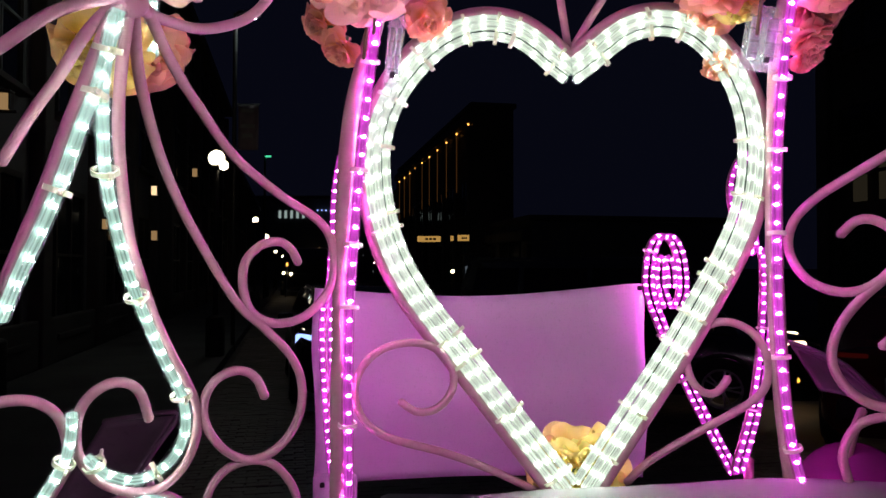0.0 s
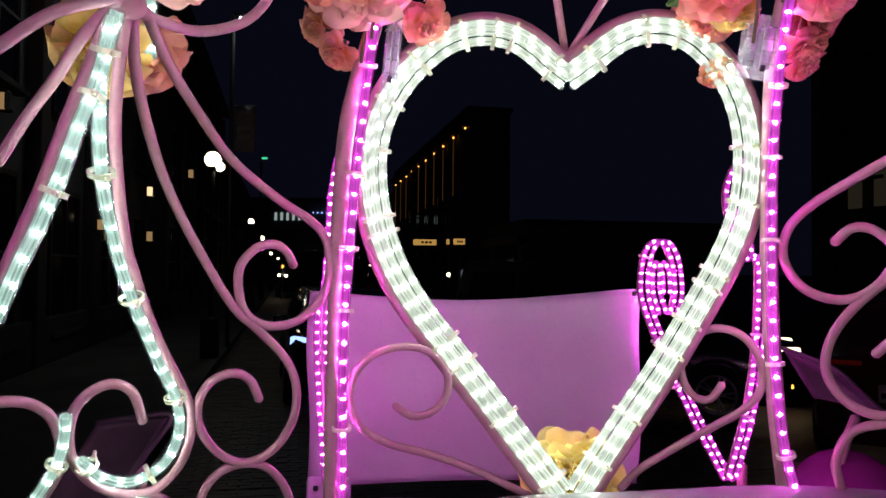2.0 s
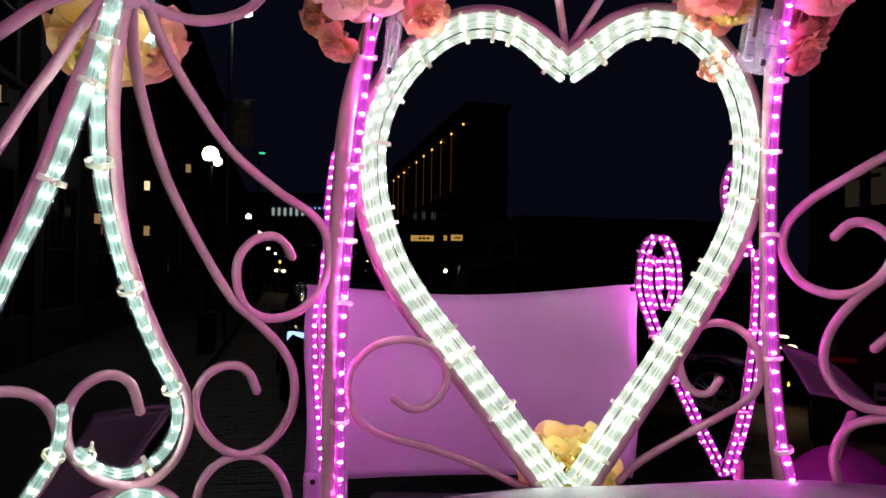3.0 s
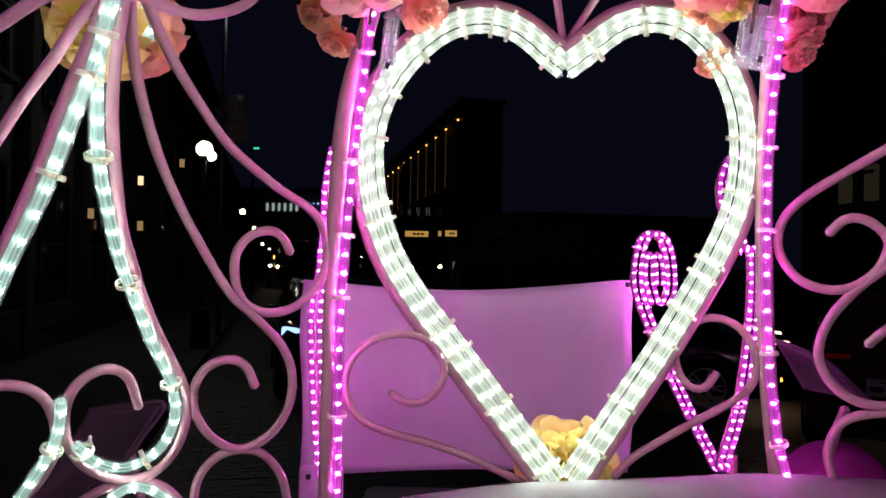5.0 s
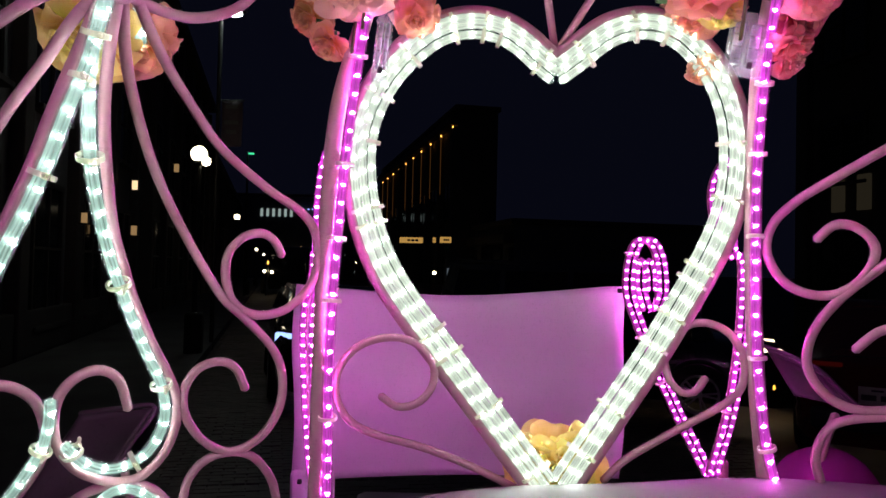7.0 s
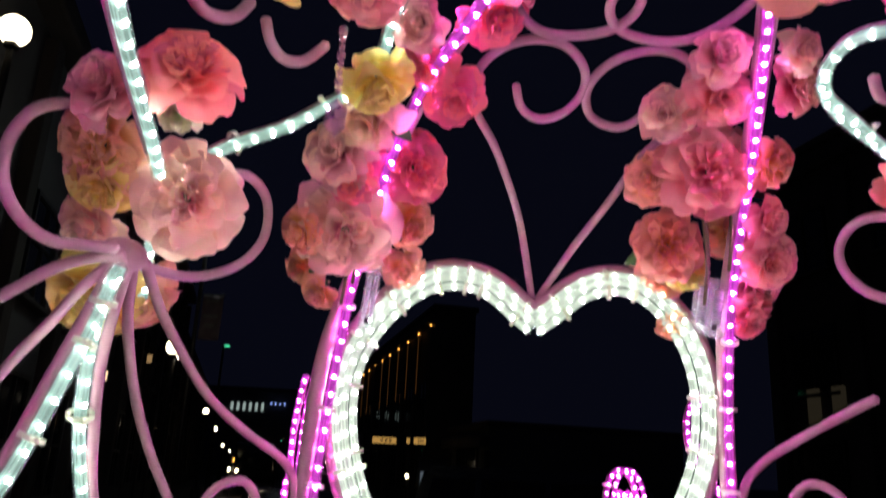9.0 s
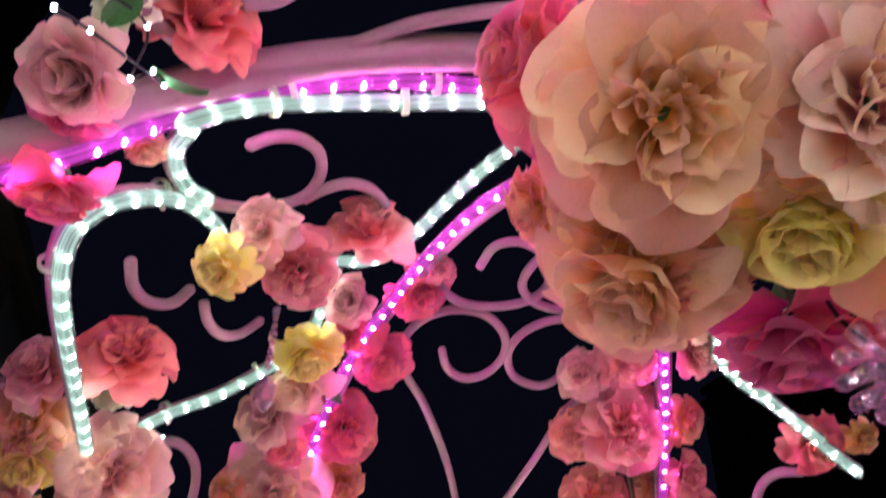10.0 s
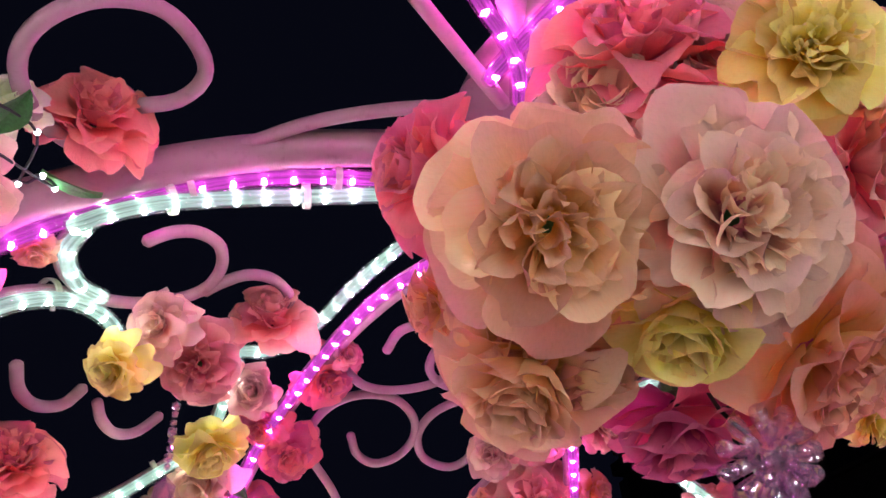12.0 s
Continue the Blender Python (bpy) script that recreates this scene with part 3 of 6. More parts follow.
# the back of the cage repeats the front
back = lambda pts: [(x, 0.50 - y, z) for x, y, z in pts]
for run in (HEART_L, HEART_R):
    part("heart_frame", bar([(x, y - 0.012, z) for x, y, z in back(run)], 0.0085), PINK_PAINT, carriage)
heart_ropes(back(HEART_L), 1)
heart_ropes(back(HEART_R), -1)
for run in ([(-0.27, 0.653, 2.006), (-0.283, 0.668, 1.956), (-0.293, 0.686, 1.911), (-0.3, 0.711, 1.863), (-0.305, 0.74, 1.812), (-0.304, 0.765, 1.774), (-0.302, 0.789, 1.739), (-0.295, 0.819, 1.696), (-0.285, 0.845, 1.657), (-0.28, 0.863, 1.626), (-0.285, 0.873, 1.592), (-0.3, 0.878, 1.559), (-0.324, 0.873, 1.536), (-0.35, 0.854, 1.536), (-0.371, 0.825, 1.555), (-0.378, 0.795, 1.587), (-0.373, 0.775, 1.62), (-0.362, 0.766, 1.647), (-0.348, 0.773, 1.663), (-0.334, 0.789, 1.667), (-0.323, 0.809, 1.654), (-0.321, 0.83, 1.621)], [(-0.269, 0.66, 2.006), (-0.278, 0.692, 1.963), (-0.281, 0.729, 1.919), (-0.278, 0.773, 1.868), (-0.264, 0.82, 1.811), (-0.237, 0.867, 1.744), (-0.216, 0.889, 1.718), (-0.188, 0.913, 1.682), (-0.176, 0.924, 1.647), (-0.18, 0.929, 1.606), (-0.202, 0.928, 1.571), (-0.234, 0.917, 1.556), (-0.26, 0.897, 1.573), (-0.274, 0.875, 1.605), (-0.273, 0.864, 1.635), (-0.26, 0.866, 1.659), (-0.239, 0.881, 1.667), (-0.223, 0.894, 1.657), (-0.215, 0.905, 1.633)], [(-0.264, 0.675, 2.014), (-0.263, 0.734, 1.98), (-0.253, 0.788, 1.946), (-0.233, 0.842, 1.905), (-0.195, 0.897, 1.868), (-0.161, 0.93, 1.844), (-0.145, 0.942, 1.821), (-0.141, 0.943, 1.787), (-0.147, 0.937, 1.756), (-0.171, 0.921, 1.727), (-0.2, 0.902, 1.719), (-0.222, 0.883, 1.73), (-0.231, 0.87, 1.756), (-0.23, 0.868, 1.788), (-0.216, 0.88, 1.809), (-0.198, 0.898, 1.815), (-0.186, 0.909, 1.806), (-0.179, 0.915, 1.79)], [(-0.217, 0.652, 2.117), (-0.192, 0.675, 2.145), (-0.155, 0.7, 2.175), (-0.118, 0.706, 2.203), (-0.083, 0.7, 2.226), (-0.058, 0.671, 2.245), (-0.045, 0.619, 2.26), (-0.033, 0.579, 2.269)]):
    scroll(back(run), 0.0054)
    scroll(mirror(back(run)), 0.0054)
for run in (ROPE_D, [(-0.217, 0.652, 2.117), (-0.192, 0.675, 2.145), (-0.155, 0.7, 2.175), (-0.118, 0.706, 2.203), (-0.083, 0.7, 2.226), (-0.058, 0.671, 2.245), (-0.045, 0.619, 2.26), (-0.033, 0.579, 2.269)], [(-0.265, 0.623, 1.995), (-0.274, 0.626, 1.968), (-0.283, 0.626, 1.936), (-0.294, 0.619, 1.897), (-0.307, 0.617, 1.856), (-0.321, 0.615, 1.819), (-0.338, 0.615, 1.783), (-0.36, 0.624, 1.742)], [q for q in [(-0.24, 0.581, 2.089), (-0.231, 0.513, 2.104), (-0.22, 0.446, 2.113), (-0.209, 0.39, 2.121), (-0.2, 0.354, 2.132), (-0.191, 0.338, 2.149), (-0.178, 0.343, 2.172), (-0.162, 0.361, 2.194), (-0.144, 0.391, 2.214), (-0.131, 0.429, 2.226), (-0.125, 0.46, 2.23)] if q[1] > 0.42], [q for q in [(-0.044, 0.588, 2.255), (-0.03, 0.555, 2.262), (-0.005, 0.564, 2.269), (0.025, 0.555, 2.277), (0.052, 0.516, 2.282), (0.075, 0.472, 2.286), (0.112, 0.408, 2.288), (0.139, 0.371, 2.288)] if q[1] > 0.44]):
    rope_light(inward(back(run), 0.010), False, W1, W2)
    rope_light(inward(mirror(back(run)), 0.010), False, W1, W2)
rope_light([(-0.125, 0.961, 1.488), (-0.121, 0.927, 1.689), (-0.116, 0.938, 1.825), (-0.106, 0.939, 1.943), (-0.087, 0.897, 2.075)][:-1] + [(-0.106, 0.932, 1.973), (-0.085, 0.9, 2.072), (-0.055, 0.827, 2.164), (-0.013, 0.718, 2.232), (0.026, 0.638, 2.26), (0.063, 0.551, 2.274), (0.102, 0.472, 2.279), (0.146, 0.415, 2.28)][1:], True, P1, P2)
rope_light([(0.442, 0.965, 1.499), (0.43, 0.96, 1.528), (0.413, 0.952, 1.588), (0.403, 0.953, 1.695), (0.405, 0.965, 1.807), (0.407, 0.968, 1.906), (0.406, 0.952, 1.995), (0.399, 0.902, 2.094)] + [(0.37, 0.76, 2.205), (0.315, 0.59, 2.263), (0.245, 0.42, 2.285)], True, P1, P2)
rope_light([(-0.61, 0.22, 1.30), (-0.49, 0.23, 1.72), (-0.35, 0.25, 1.98), (-0.25, 0.265, 2.10)] + [(-0.17, 0.276, 2.157), (-0.155, 0.288, 2.18), (-0.131, 0.299, 2.207), (-0.102, 0.309, 2.23), (-0.068, 0.311, 2.25), (-0.03, 0.311, 2.264), (0.018, 0.314, 2.276), (0.083, 0.32, 2.284), (0.143, 0.325, 2.286)], True, P1, P2)
rope_light(inward(RIB_BACK[:4], 0.016) + [(0.07, 0.05, 2.28), (0.119, 0.139, 2.287), (0.15, 0.177, 2.288), (0.167, 0.203, 2.288), (0.176, 0.233, 2.288)], True, P1, P2)
rope_light(inward(mirror(RIB_BACK), 0.016), True, P1, P2)
rope_light(inward(mirror(RIB_L[:-1]), 0.016), True, P1, P2)

# unseen white ropes added on the rear ribs to brighten the hanging rose ball
for run in (RIB_BACK[:4], mirror(RIB_BACK[:4])):
    rope_light(inward(run, 0.030), False, W1, W2)

# ---- driver's bench in front of the heart ----
bench = empty("driver_bench", (0.17, 1.93, 1.0))
tagged(bench, "white vinyl driver's bench backrest, pink from rope light and tinted colour", "bench")
SEAT = bmesh.new()
grid = []
NX, NZ = 36, 22
for j in range(NZ + 1):
    v = j / NZ
    row = []
    for i in range(NX + 1):
        u = i / NX
        x = -0.345 + 0.815 * u - 0.012 * (1 - v) * (1 - u) + 0.006 * math.sin(6 * v)
        top = 1.732 + 0.014 * u - 0.026 * math.sin(math.pi * min(1, u * 1.05)) ** 1.0
        bottom = 1.235 + 0.025 * u
        z = bottom + (top - bottom) * v
        y = 1.90 + 0.05 * math.sin(math.pi * u) + 0.05 * (1 - v) ** 2 + 0.014 * math.exp(-((v - 0.62) / 0.12) ** 2) * math.sin(math.pi * u) + 0.006 * noise.noise((u * 4, v * 3, 2.0))
        row.append(SEAT.verts.new((x, y, z)))
    grid.append(row)
for a, b in zip(grid, grid[1:]):
    for i in range(NX):
        SEAT.faces.new((a[i], a[i + 1], b[i + 1], b[i]))
SEAT.normal_update()
bmesh.ops.solidify(SEAT, geom=SEAT.faces[:], thickness=0.03)
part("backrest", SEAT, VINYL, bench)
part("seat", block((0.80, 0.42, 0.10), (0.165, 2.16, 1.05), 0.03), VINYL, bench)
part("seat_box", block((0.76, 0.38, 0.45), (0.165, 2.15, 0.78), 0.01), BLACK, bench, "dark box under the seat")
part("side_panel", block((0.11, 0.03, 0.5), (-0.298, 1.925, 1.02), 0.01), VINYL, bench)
for x in (-0.325, 0.452):
    part("bolt", block((0.012, 0.01, 0.012), (x, 1.895, 1.735 if x > 0 else 1.25), 0.003), BLACK, bench)

# lit scrolls of the driver's rail, pink frame with ropes
rail = empty("rail_scroll", (0.7, 1.85, 0.9))
tagged(rail, "pink scroll rail wrapped in magenta rope light", "railing")
for run in ([(0.524, 1.85, 1.69), (0.537, 1.85, 1.731), (0.533, 1.85, 1.799), (0.518, 1.85, 1.846), (0.495, 1.85, 1.863), (0.471, 1.85, 1.845), (0.458, 1.85, 1.791), (0.458, 1.85, 1.729), (0.48, 1.85, 1.662), (0.521, 1.85, 1.568), (0.584, 1.85, 1.434), (0.656, 1.85, 1.298)], [(0.5, 1.85, 1.69), (0.485, 1.85, 1.743), (0.485, 1.85, 1.791), (0.494, 1.85, 1.812), (0.507, 1.85, 1.785), (0.51, 1.85, 1.737)], [(0.628, 1.75, 1.325), (0.668, 1.75, 1.468), (0.689, 1.75, 1.609), (0.697, 1.75, 1.75), (0.692, 1.75, 1.827), (0.67, 1.75, 1.82), (0.663, 1.75, 1.871), (0.675, 1.75, 1.942), (0.685, 1.75, 2.02)], [(0.666, 1.75, 1.878), (0.644, 1.75, 1.884), (0.627, 1.75, 1.928), (0.626, 1.75, 1.98), (0.642, 1.75, 2.025), (0.664, 1.75, 2.045)], [(-0.241, 1.6, 1.29), (-0.257, 1.6, 1.386), (-0.267, 1.6, 1.502), (-0.274, 1.6, 1.619), (-0.273, 1.6, 1.69), (-0.26, 1.6, 1.76), (-0.258, 1.6, 1.807)], [(-0.254, 1.6, 1.807), (-0.252, 1.6, 1.914), (-0.246, 1.6, 1.973), (-0.238, 1.6, 2.018)]):
    part("bar", bar([(x, y + 0.012, z) for x, y, z in run], 0.007), PINK_PAINT, rail)
    rope_light(run, True, "magenta-lit rope light along the driver's rail", P2, 0.021, 0.0072)
    # extra strand added beside the first to throw more pink onto the bench
    rope_light([(x + 0.018, y + 0.004, z) for x, y, z in run], True, "magenta-lit rope light along the driver's rail", P2, 0.021, 0.0072)
part("stem", bar([(0.70, 1.86, 1.33), (0.70, 1.86, 0.9), (0.69, 1.86, 0.5)], 0.012), PINK_PAINT, rail)



# ---- silk roses ----
PALETTE = [
    petal_paint("peach silk", (0.98, 0.56, 0.08), (0.97, 0.63, 0.25), (0.96, 0.64, 0.42)),
    petal_paint("blush silk", (0.80, 0.22, 0.28), (0.96, 0.68, 0.45), (0.96, 0.70, 0.55)),
    petal_paint("yellow silk", (0.94, 0.60, 0.03), (0.94, 0.80, 0.11), (0.95, 0.84, 0.30)),
    petal_paint("pink silk", (0.74, 0.10, 0.14), (0.93, 0.33, 0.30), (0.95, 0.50, 0.44)),
    petal_paint("hot pink silk", (0.74, 0.07, 0.13), (0.93, 0.19, 0.27), (0.94, 0.30, 0.34)),
    petal_paint("dusty rose silk", (0.56, 0.13, 0.18), (0.80, 0.36, 0.34), (0.88, 0.56, 0.48)),
    petal_paint("coral silk", (0.78, 0.08, 0.10), (0.93, 0.25, 0.24), (0.94, 0.34, 0.30)),
    petal_paint("orange pink silk", (0.96, 0.54, 0.03), (0.95, 0.50, 0.18), (0.94, 0.48, 0.36)),
    petal_paint("magenta silk", (0.56, 0.03, 0.14), (0.76, 0.09, 0.24), (0.86, 0.24, 0.38)),
    petal_paint("pale cream silk", (0.50, 0.75, 0.20), (0.84, 0.90, 0.50), (0.90, 0.90, 0.68)),
]
HUES = ["peach", "pale blush", "soft yellow", "rose-pink", "hot pink", "dusty mauve-pink", "coral red", "orange-pink", "deep magenta", "pale cream-green"]
LEAF = surface("green silk leaf", (0.04, 0.16, 0.03), (0.06, 0.24, 0.05), 0.55, big=20, fine=150, bump=0.3, depth=0.001)


def petal_mesh(width, cup, lip, ruffle, fold, seed, mat, n=12):
    """A silk petal one unit long: round outline with a slight cleft, cupped body, rolled lip, ruffled and crumpled rim."""
    rnd = random.Random(seed)
    p1, p2, p3 = (rnd.uniform(0, 6.28) for _ in range(3))
    cleft, skew = rnd.uniform(0.0, 0.10), rnd.uniform(-0.12, 0.12)
    verts, faces = [], []
    for j in range(n + 1):
        t = 2 * j / n - 1
        for i in range(n + 1):
            u = 2 * i / n - 1
            dx, dy = u * math.sqrt(1 - t * t / 2), t * math.sqrt(1 - u * u / 2)
            rim = min(1.0, math.hypot(dx, dy))
            th = math.atan2(dx, dy)
            edge = 1 + rim ** 4 * (0.035 * math.sin(3 * th + p1) + 0.022 * math.sin(7 * th + p2) + 0.012 * math.sin(13 * th + p3) - cleft * math.exp(-((th - skew) / 0.25) ** 2))
            dx, dy = dx * edge, dy * edge
            z = (dy + 1) / 2
            top = max(0.0, z - 0.25)
            y = width * dx * (0.70 + 0.28 * dy + 0.26 * max(0.0, dy) ** 2) * (1 - 0.22 * cup * dx * dx) + skew * z * z * 0.5
            x = -cup * width * dx * dx * (0.35 + 0.65 * z) + 0.14 * math.sin(math.pi * 0.9 * z) + fold * abs(dx)
            x += lip * max(0.0, z - 0.55) ** 2 * 4.2 * (1 + 0.35 * math.sin(2.3 * dx + p2)) + 0.3 * lip * abs(dx) ** 3 * z
            x += ruffle * rim ** 3 * top * (math.sin(5 * th + p1) + 0.6 * math.sin(9 * th + p2) + 0.3 * math.sin(15 * th + p3))
            x += 0.05 * z * noise.noise((3.5 * dx + p1, 2.2 * z, p2)) + 0.02 * z * noise.noise((11 * dx, 4 * z, p3))
            z -= lip * 0.55 * max(0.0, z - 0.62) ** 2
            verts.append((x, y, z))
    for j in range(n):
        for i in range(n):
            a = j * (n + 1) + i
            faces.append((a, a + 1, a + n + 2, a + n + 1))
    me = bpy.data.meshes.new("petal")
    me.from_pydata(verts, [], faces)
    me.materials.append(mat)
    me.polygons.foreach_set("use_smooth", [True] * len(me.polygons))
    return me


# petal shapes: folded heart petal, wrapped petal, cupped petal, broad rim petal
PETALS = {}
for k, mat in enumerate(PALETTE):
    for shape, (wd, cup, lip, ruf, fold) in enumerate(((0.64, 0.8, 0.18, 0.12, 0.09), (0.68, 1.2, 0.18, 0.05, 0.0), (0.68, 0.85, 0.28, 0.08, 0.0), (0.72, 0.55, 0.36, 0.08, 0.0))):
        for var in range(4):
            PETALS[k, shape, var] = petal_mesh(wd * (0.9 + 0.07 * var), cup, lip * (0.5 + 0.35 * var), ruf * (0.8 + 0.25 * var), fold * (var - 1), 100 * k + 10 * shape + var, mat, 14 if shape == 3 else 12)

leaf_bm = bmesh.new()
leaf_rows = []
for j in range(7):
    v = j / 6
    w = 0.26 * math.sin(math.pi * min(0.97, v * 0.9 + 0.08))
    leaf_rows.append([leaf_bm.verts.new((0.10 * abs(s) ** 1.5 + 0.12 * math.sin(v * 2.4), w * s, v)) for s in (-1, -0.5, 0, 0.5, 1)])
for a, b in zip(leaf_rows, leaf_rows[1:]):
    for i in range(4):
        leaf_bm.faces.new((a[i], a[i + 1], b[i + 1], b[i]))
LEAF_MESH = bpy.data.meshes.new("leaf")
leaf_bm.to_mesh(LEAF_MESH)
leaf_bm.free()
LEAF_MESH.materials.append(LEAF)
cal = bmesh.new()
bmesh.ops.create_cone(cal, cap_ends=True, segments=8, radius1=0.05, radius2=0.26, depth=0.4)
CALYX_MESH = bpy.data.meshes.new("calyx")
cal.to_mesh(CALYX_MESH)
cal.free()
CALYX_MESH.materials.append(LEAF)

# per style, from the rim inwards: petals, shape, length, tilt in degrees, distance of the foot from the axis
STYLES = {
    "full": ((5, 3, 0.94, 82, 0.10), (6, 3, 0.90, 66, 0.09), (6, 2, 0.80, 52, 0.08), (6, 2, 0.66, 38, 0.10), (6, 0, 0.54, 30, 0.18), (5, 0, 0.44, 20, 0.18), (4, 0, 0.38, 14, 0.10), (3, 0, 0.32, 8, 0.03)),
    "open": ((5, 3, 0.96, 79, 0.08), (6, 3, 0.92, 58, 0.07), (5, 2, 0.84, 40, 0.06), (5, 1, 0.76, 24, 0.06), (5, 0, 0.70, 12, 0.07), (4, 0, 0.62, 2, 0.02)),
    "bud": ((4, 3, 0.82, 64, 0.08), (5, 2, 0.88, 42, 0.07), (5, 1, 0.94, 25, 0.08), (4, 1, 0.92, 13, 0.07), (4, 1, 0.84, 4, 0.04), (2, 0, 0.78, 2, 0.02)),
}
SIZES = {"full": "full-blown", "open": "loosely open", "bud": "half-open"}


def rose(at, radius, hue, face, style, seed, group, where):
    """A silk rose: rings of ruffled petals from a wide rim to a crowded heart, calyx behind, sometimes a leaf."""
    rnd = random.Random(seed)
    face = Vector(face).normalized()
    thing = new("rose")
    thing.empty_display_size = 0.02
    thing.matrix_basis = Matrix.Translation(Vector(at) - face * radius * 0.25) @ face.to_track_quat("Z", "Y").to_matrix().to_4x4() @ Matrix.Rotation(rnd.uniform(0, 6.28), 4, "Z")
    tagged(thing, "%s%s %s silk rose %s" % ("small " if radius < 0.03 and style != "open" else "", SIZES[style], HUES[hue], where), "rose", group)
    for ring, (n, shape, length, tilt, foot) in enumerate(STYLES[style]):
        loose = 1.1 if shape == 0 else 0.16
        for k in range(n):
            ob = new("petal", PETALS[hue, shape, rnd.randrange(4)])
            ob.parent = thing
            ob.matrix_basis = (Matrix.Rotation((k + 0.5 * ring) * 2 * math.pi / n + rnd.uniform(-0.22, 0.22), 4, "Z") @ Matrix.Translation((radius * foot, 0, radius * (0.05 * ring - 0.12)))
                               @ Matrix.Rotation(radians(tilt + rnd.uniform(-9, 9)), 4, "Y") @ Matrix.Rotation(rnd.uniform(-loose, loose), 4, "Z")
                               @ Matrix.Rotation(rnd.uniform(-0.14, 0.14), 4, "X") @ Matrix.Scale(radius * length * rnd.uniform(0.92, 1.08), 4))
    ob = new("calyx", CALYX_MESH)
    ob.parent = thing
    ob.matrix_basis = Matrix.Translation((0, 0, -radius * 0.42)) @ Matrix.Scale(radius * 0.8, 4)
    if rnd.random() < 0.10:
        ob = new("leaf", LEAF_MESH)
        ob.parent = thing
        ob.matrix_basis = Matrix.Rotation(rnd.uniform(0, 6.28), 4, "Z") @ Matrix.Translation((radius * 0.2, 0, -radius * 0.4)) @ Matrix.Rotation(radians(88), 4, "Y") @ Matrix.Scale(radius * 0.95, 4)
    return thing


# rows: place, radius, hue, the way it faces, style
ROSES_POST = [
    (-0.103, 0.747, 2.168, 0.0387, 5, (-0.34, -0.92, -0.18), 'open'),
    (-0.088, 0.77, 2.143, 0.0267, 4, (-0.21, -0.8, -0.57), 'open'),
    (-0.016, 0.819, 2.184, 0.0434, 4, (0.3, -0.89, -0.35), 'full'),
    (-0.096, 0.833, 2.098, 0.059, 1, (0.01, -0.75, -0.66), 'full'),
    (-0.15, 0.826, 2.099, 0.0279, 7, (-0.69, -0.57, -0.45), 'open'),
    (-0.018, 0.89, 2.134, 0.0345, 7, (0.47, -0.7, -0.54), 'open'),
    (-0.028, 0.96, 2.094, 0.0304, 7, (0.22, -0.72, -0.65), 'open'),
    (-0.135, 0.934, 2.049, 0.0278, 0, (-0.43, -0.34, -0.84), 'open'),
    (-0.075, 0.858, 2.161, 0.0315, 3, (-0.01, -0.89, -0.46), 'open')]
ROSES_POST_FAR = [
    (0.336, 0.793, 2.193, 0.0587, 3, (-0.02, -0.96, -0.28), 'full'),
    (0.275, 0.838, 2.195, 0.0363, 7, (-0.59, -0.72, -0.37), 'open'),
    (0.311, 0.706, 2.244, 0.0382, 3, (0.01, -0.73, -0.68), 'open'),
    (0.264, 0.741, 2.236, 0.0306, 1, (-0.46, -0.81, -0.38), 'open'),
    (0.292, 0.641, 2.254, 0.0297, 5, (-0.12, -0.97, -0.19), 'open'),
    (0.403, 0.775, 2.199, 0.0302, 7, (0.57, -0.76, -0.31), 'open'),
    (0.417, 0.831, 2.147, 0.0302, 3, (0.43, -0.84, -0.33), 'open'),
    (0.314, 0.897, 2.127, 0.0465, 7, (-0.12, -0.95, -0.28), 'full'),
    (0.348, 0.93, 2.099, 0.0298, 2, (0.03, -0.48, -0.88), 'open'),
    (0.43, 0.859, 2.105, 0.0363, 3, (0.18, -0.92, -0.36), 'full'),
    (0.431, 0.921, 2.054, 0.0263, 3, (0.26, -0.33, -0.91), 'open'),
    (0.389, 0.678, 2.246, 0.0329, 3, (0.43, -0.79, -0.43), 'open'),
    (0.373, 0.637, 2.263, 0.024, 1, (0.3, -0.92, -0.25), 'open'),
    (0.345, 0.989, 2.04, 0.0232, 0, (-0.2, -0.46, -0.86), 'open'),
    (0.396, 0.904, 2.148, 0.0295, 0, (-0.01, -0.89, -0.46), 'open')]
ROSES_JOINT = [
    (-0.22, 0.629, 2.065, 0.0496, 1, (0.13, -0.95, -0.27), 'full'),
    (-0.192, 0.513, 2.138, 0.0414, 6, (0.24, -0.87, 0.44), 'full'),
    (-0.267, 0.53, 2.123, 0.0348, 5, (-0.26, -0.96, 0.11), 'open'),
    (-0.306, 0.618, 2.107, 0.0475, 0, (-0.33, -0.87, -0.38), 'full'),
    (-0.302, 0.639, 2.072, 0.0325, 2, (0.03, -0.48, -0.88), 'open'),
    (-0.318, 0.659, 2.04, 0.0319, 1, (-0.37, -0.58, -0.72), 'open'),
    (-0.218, 0.577, 2.126, 0.0177, 9, (0.31, -0.95, -0.02), 'open'),
    (-0.332, 0.717, 1.986, 0.0452, 2, (-0.1, -0.69, -0.72), 'open'),
    (-0.308, 0.787, 2.003, 0.0443, 0, (0.38, -0.57, -0.73), 'open')]
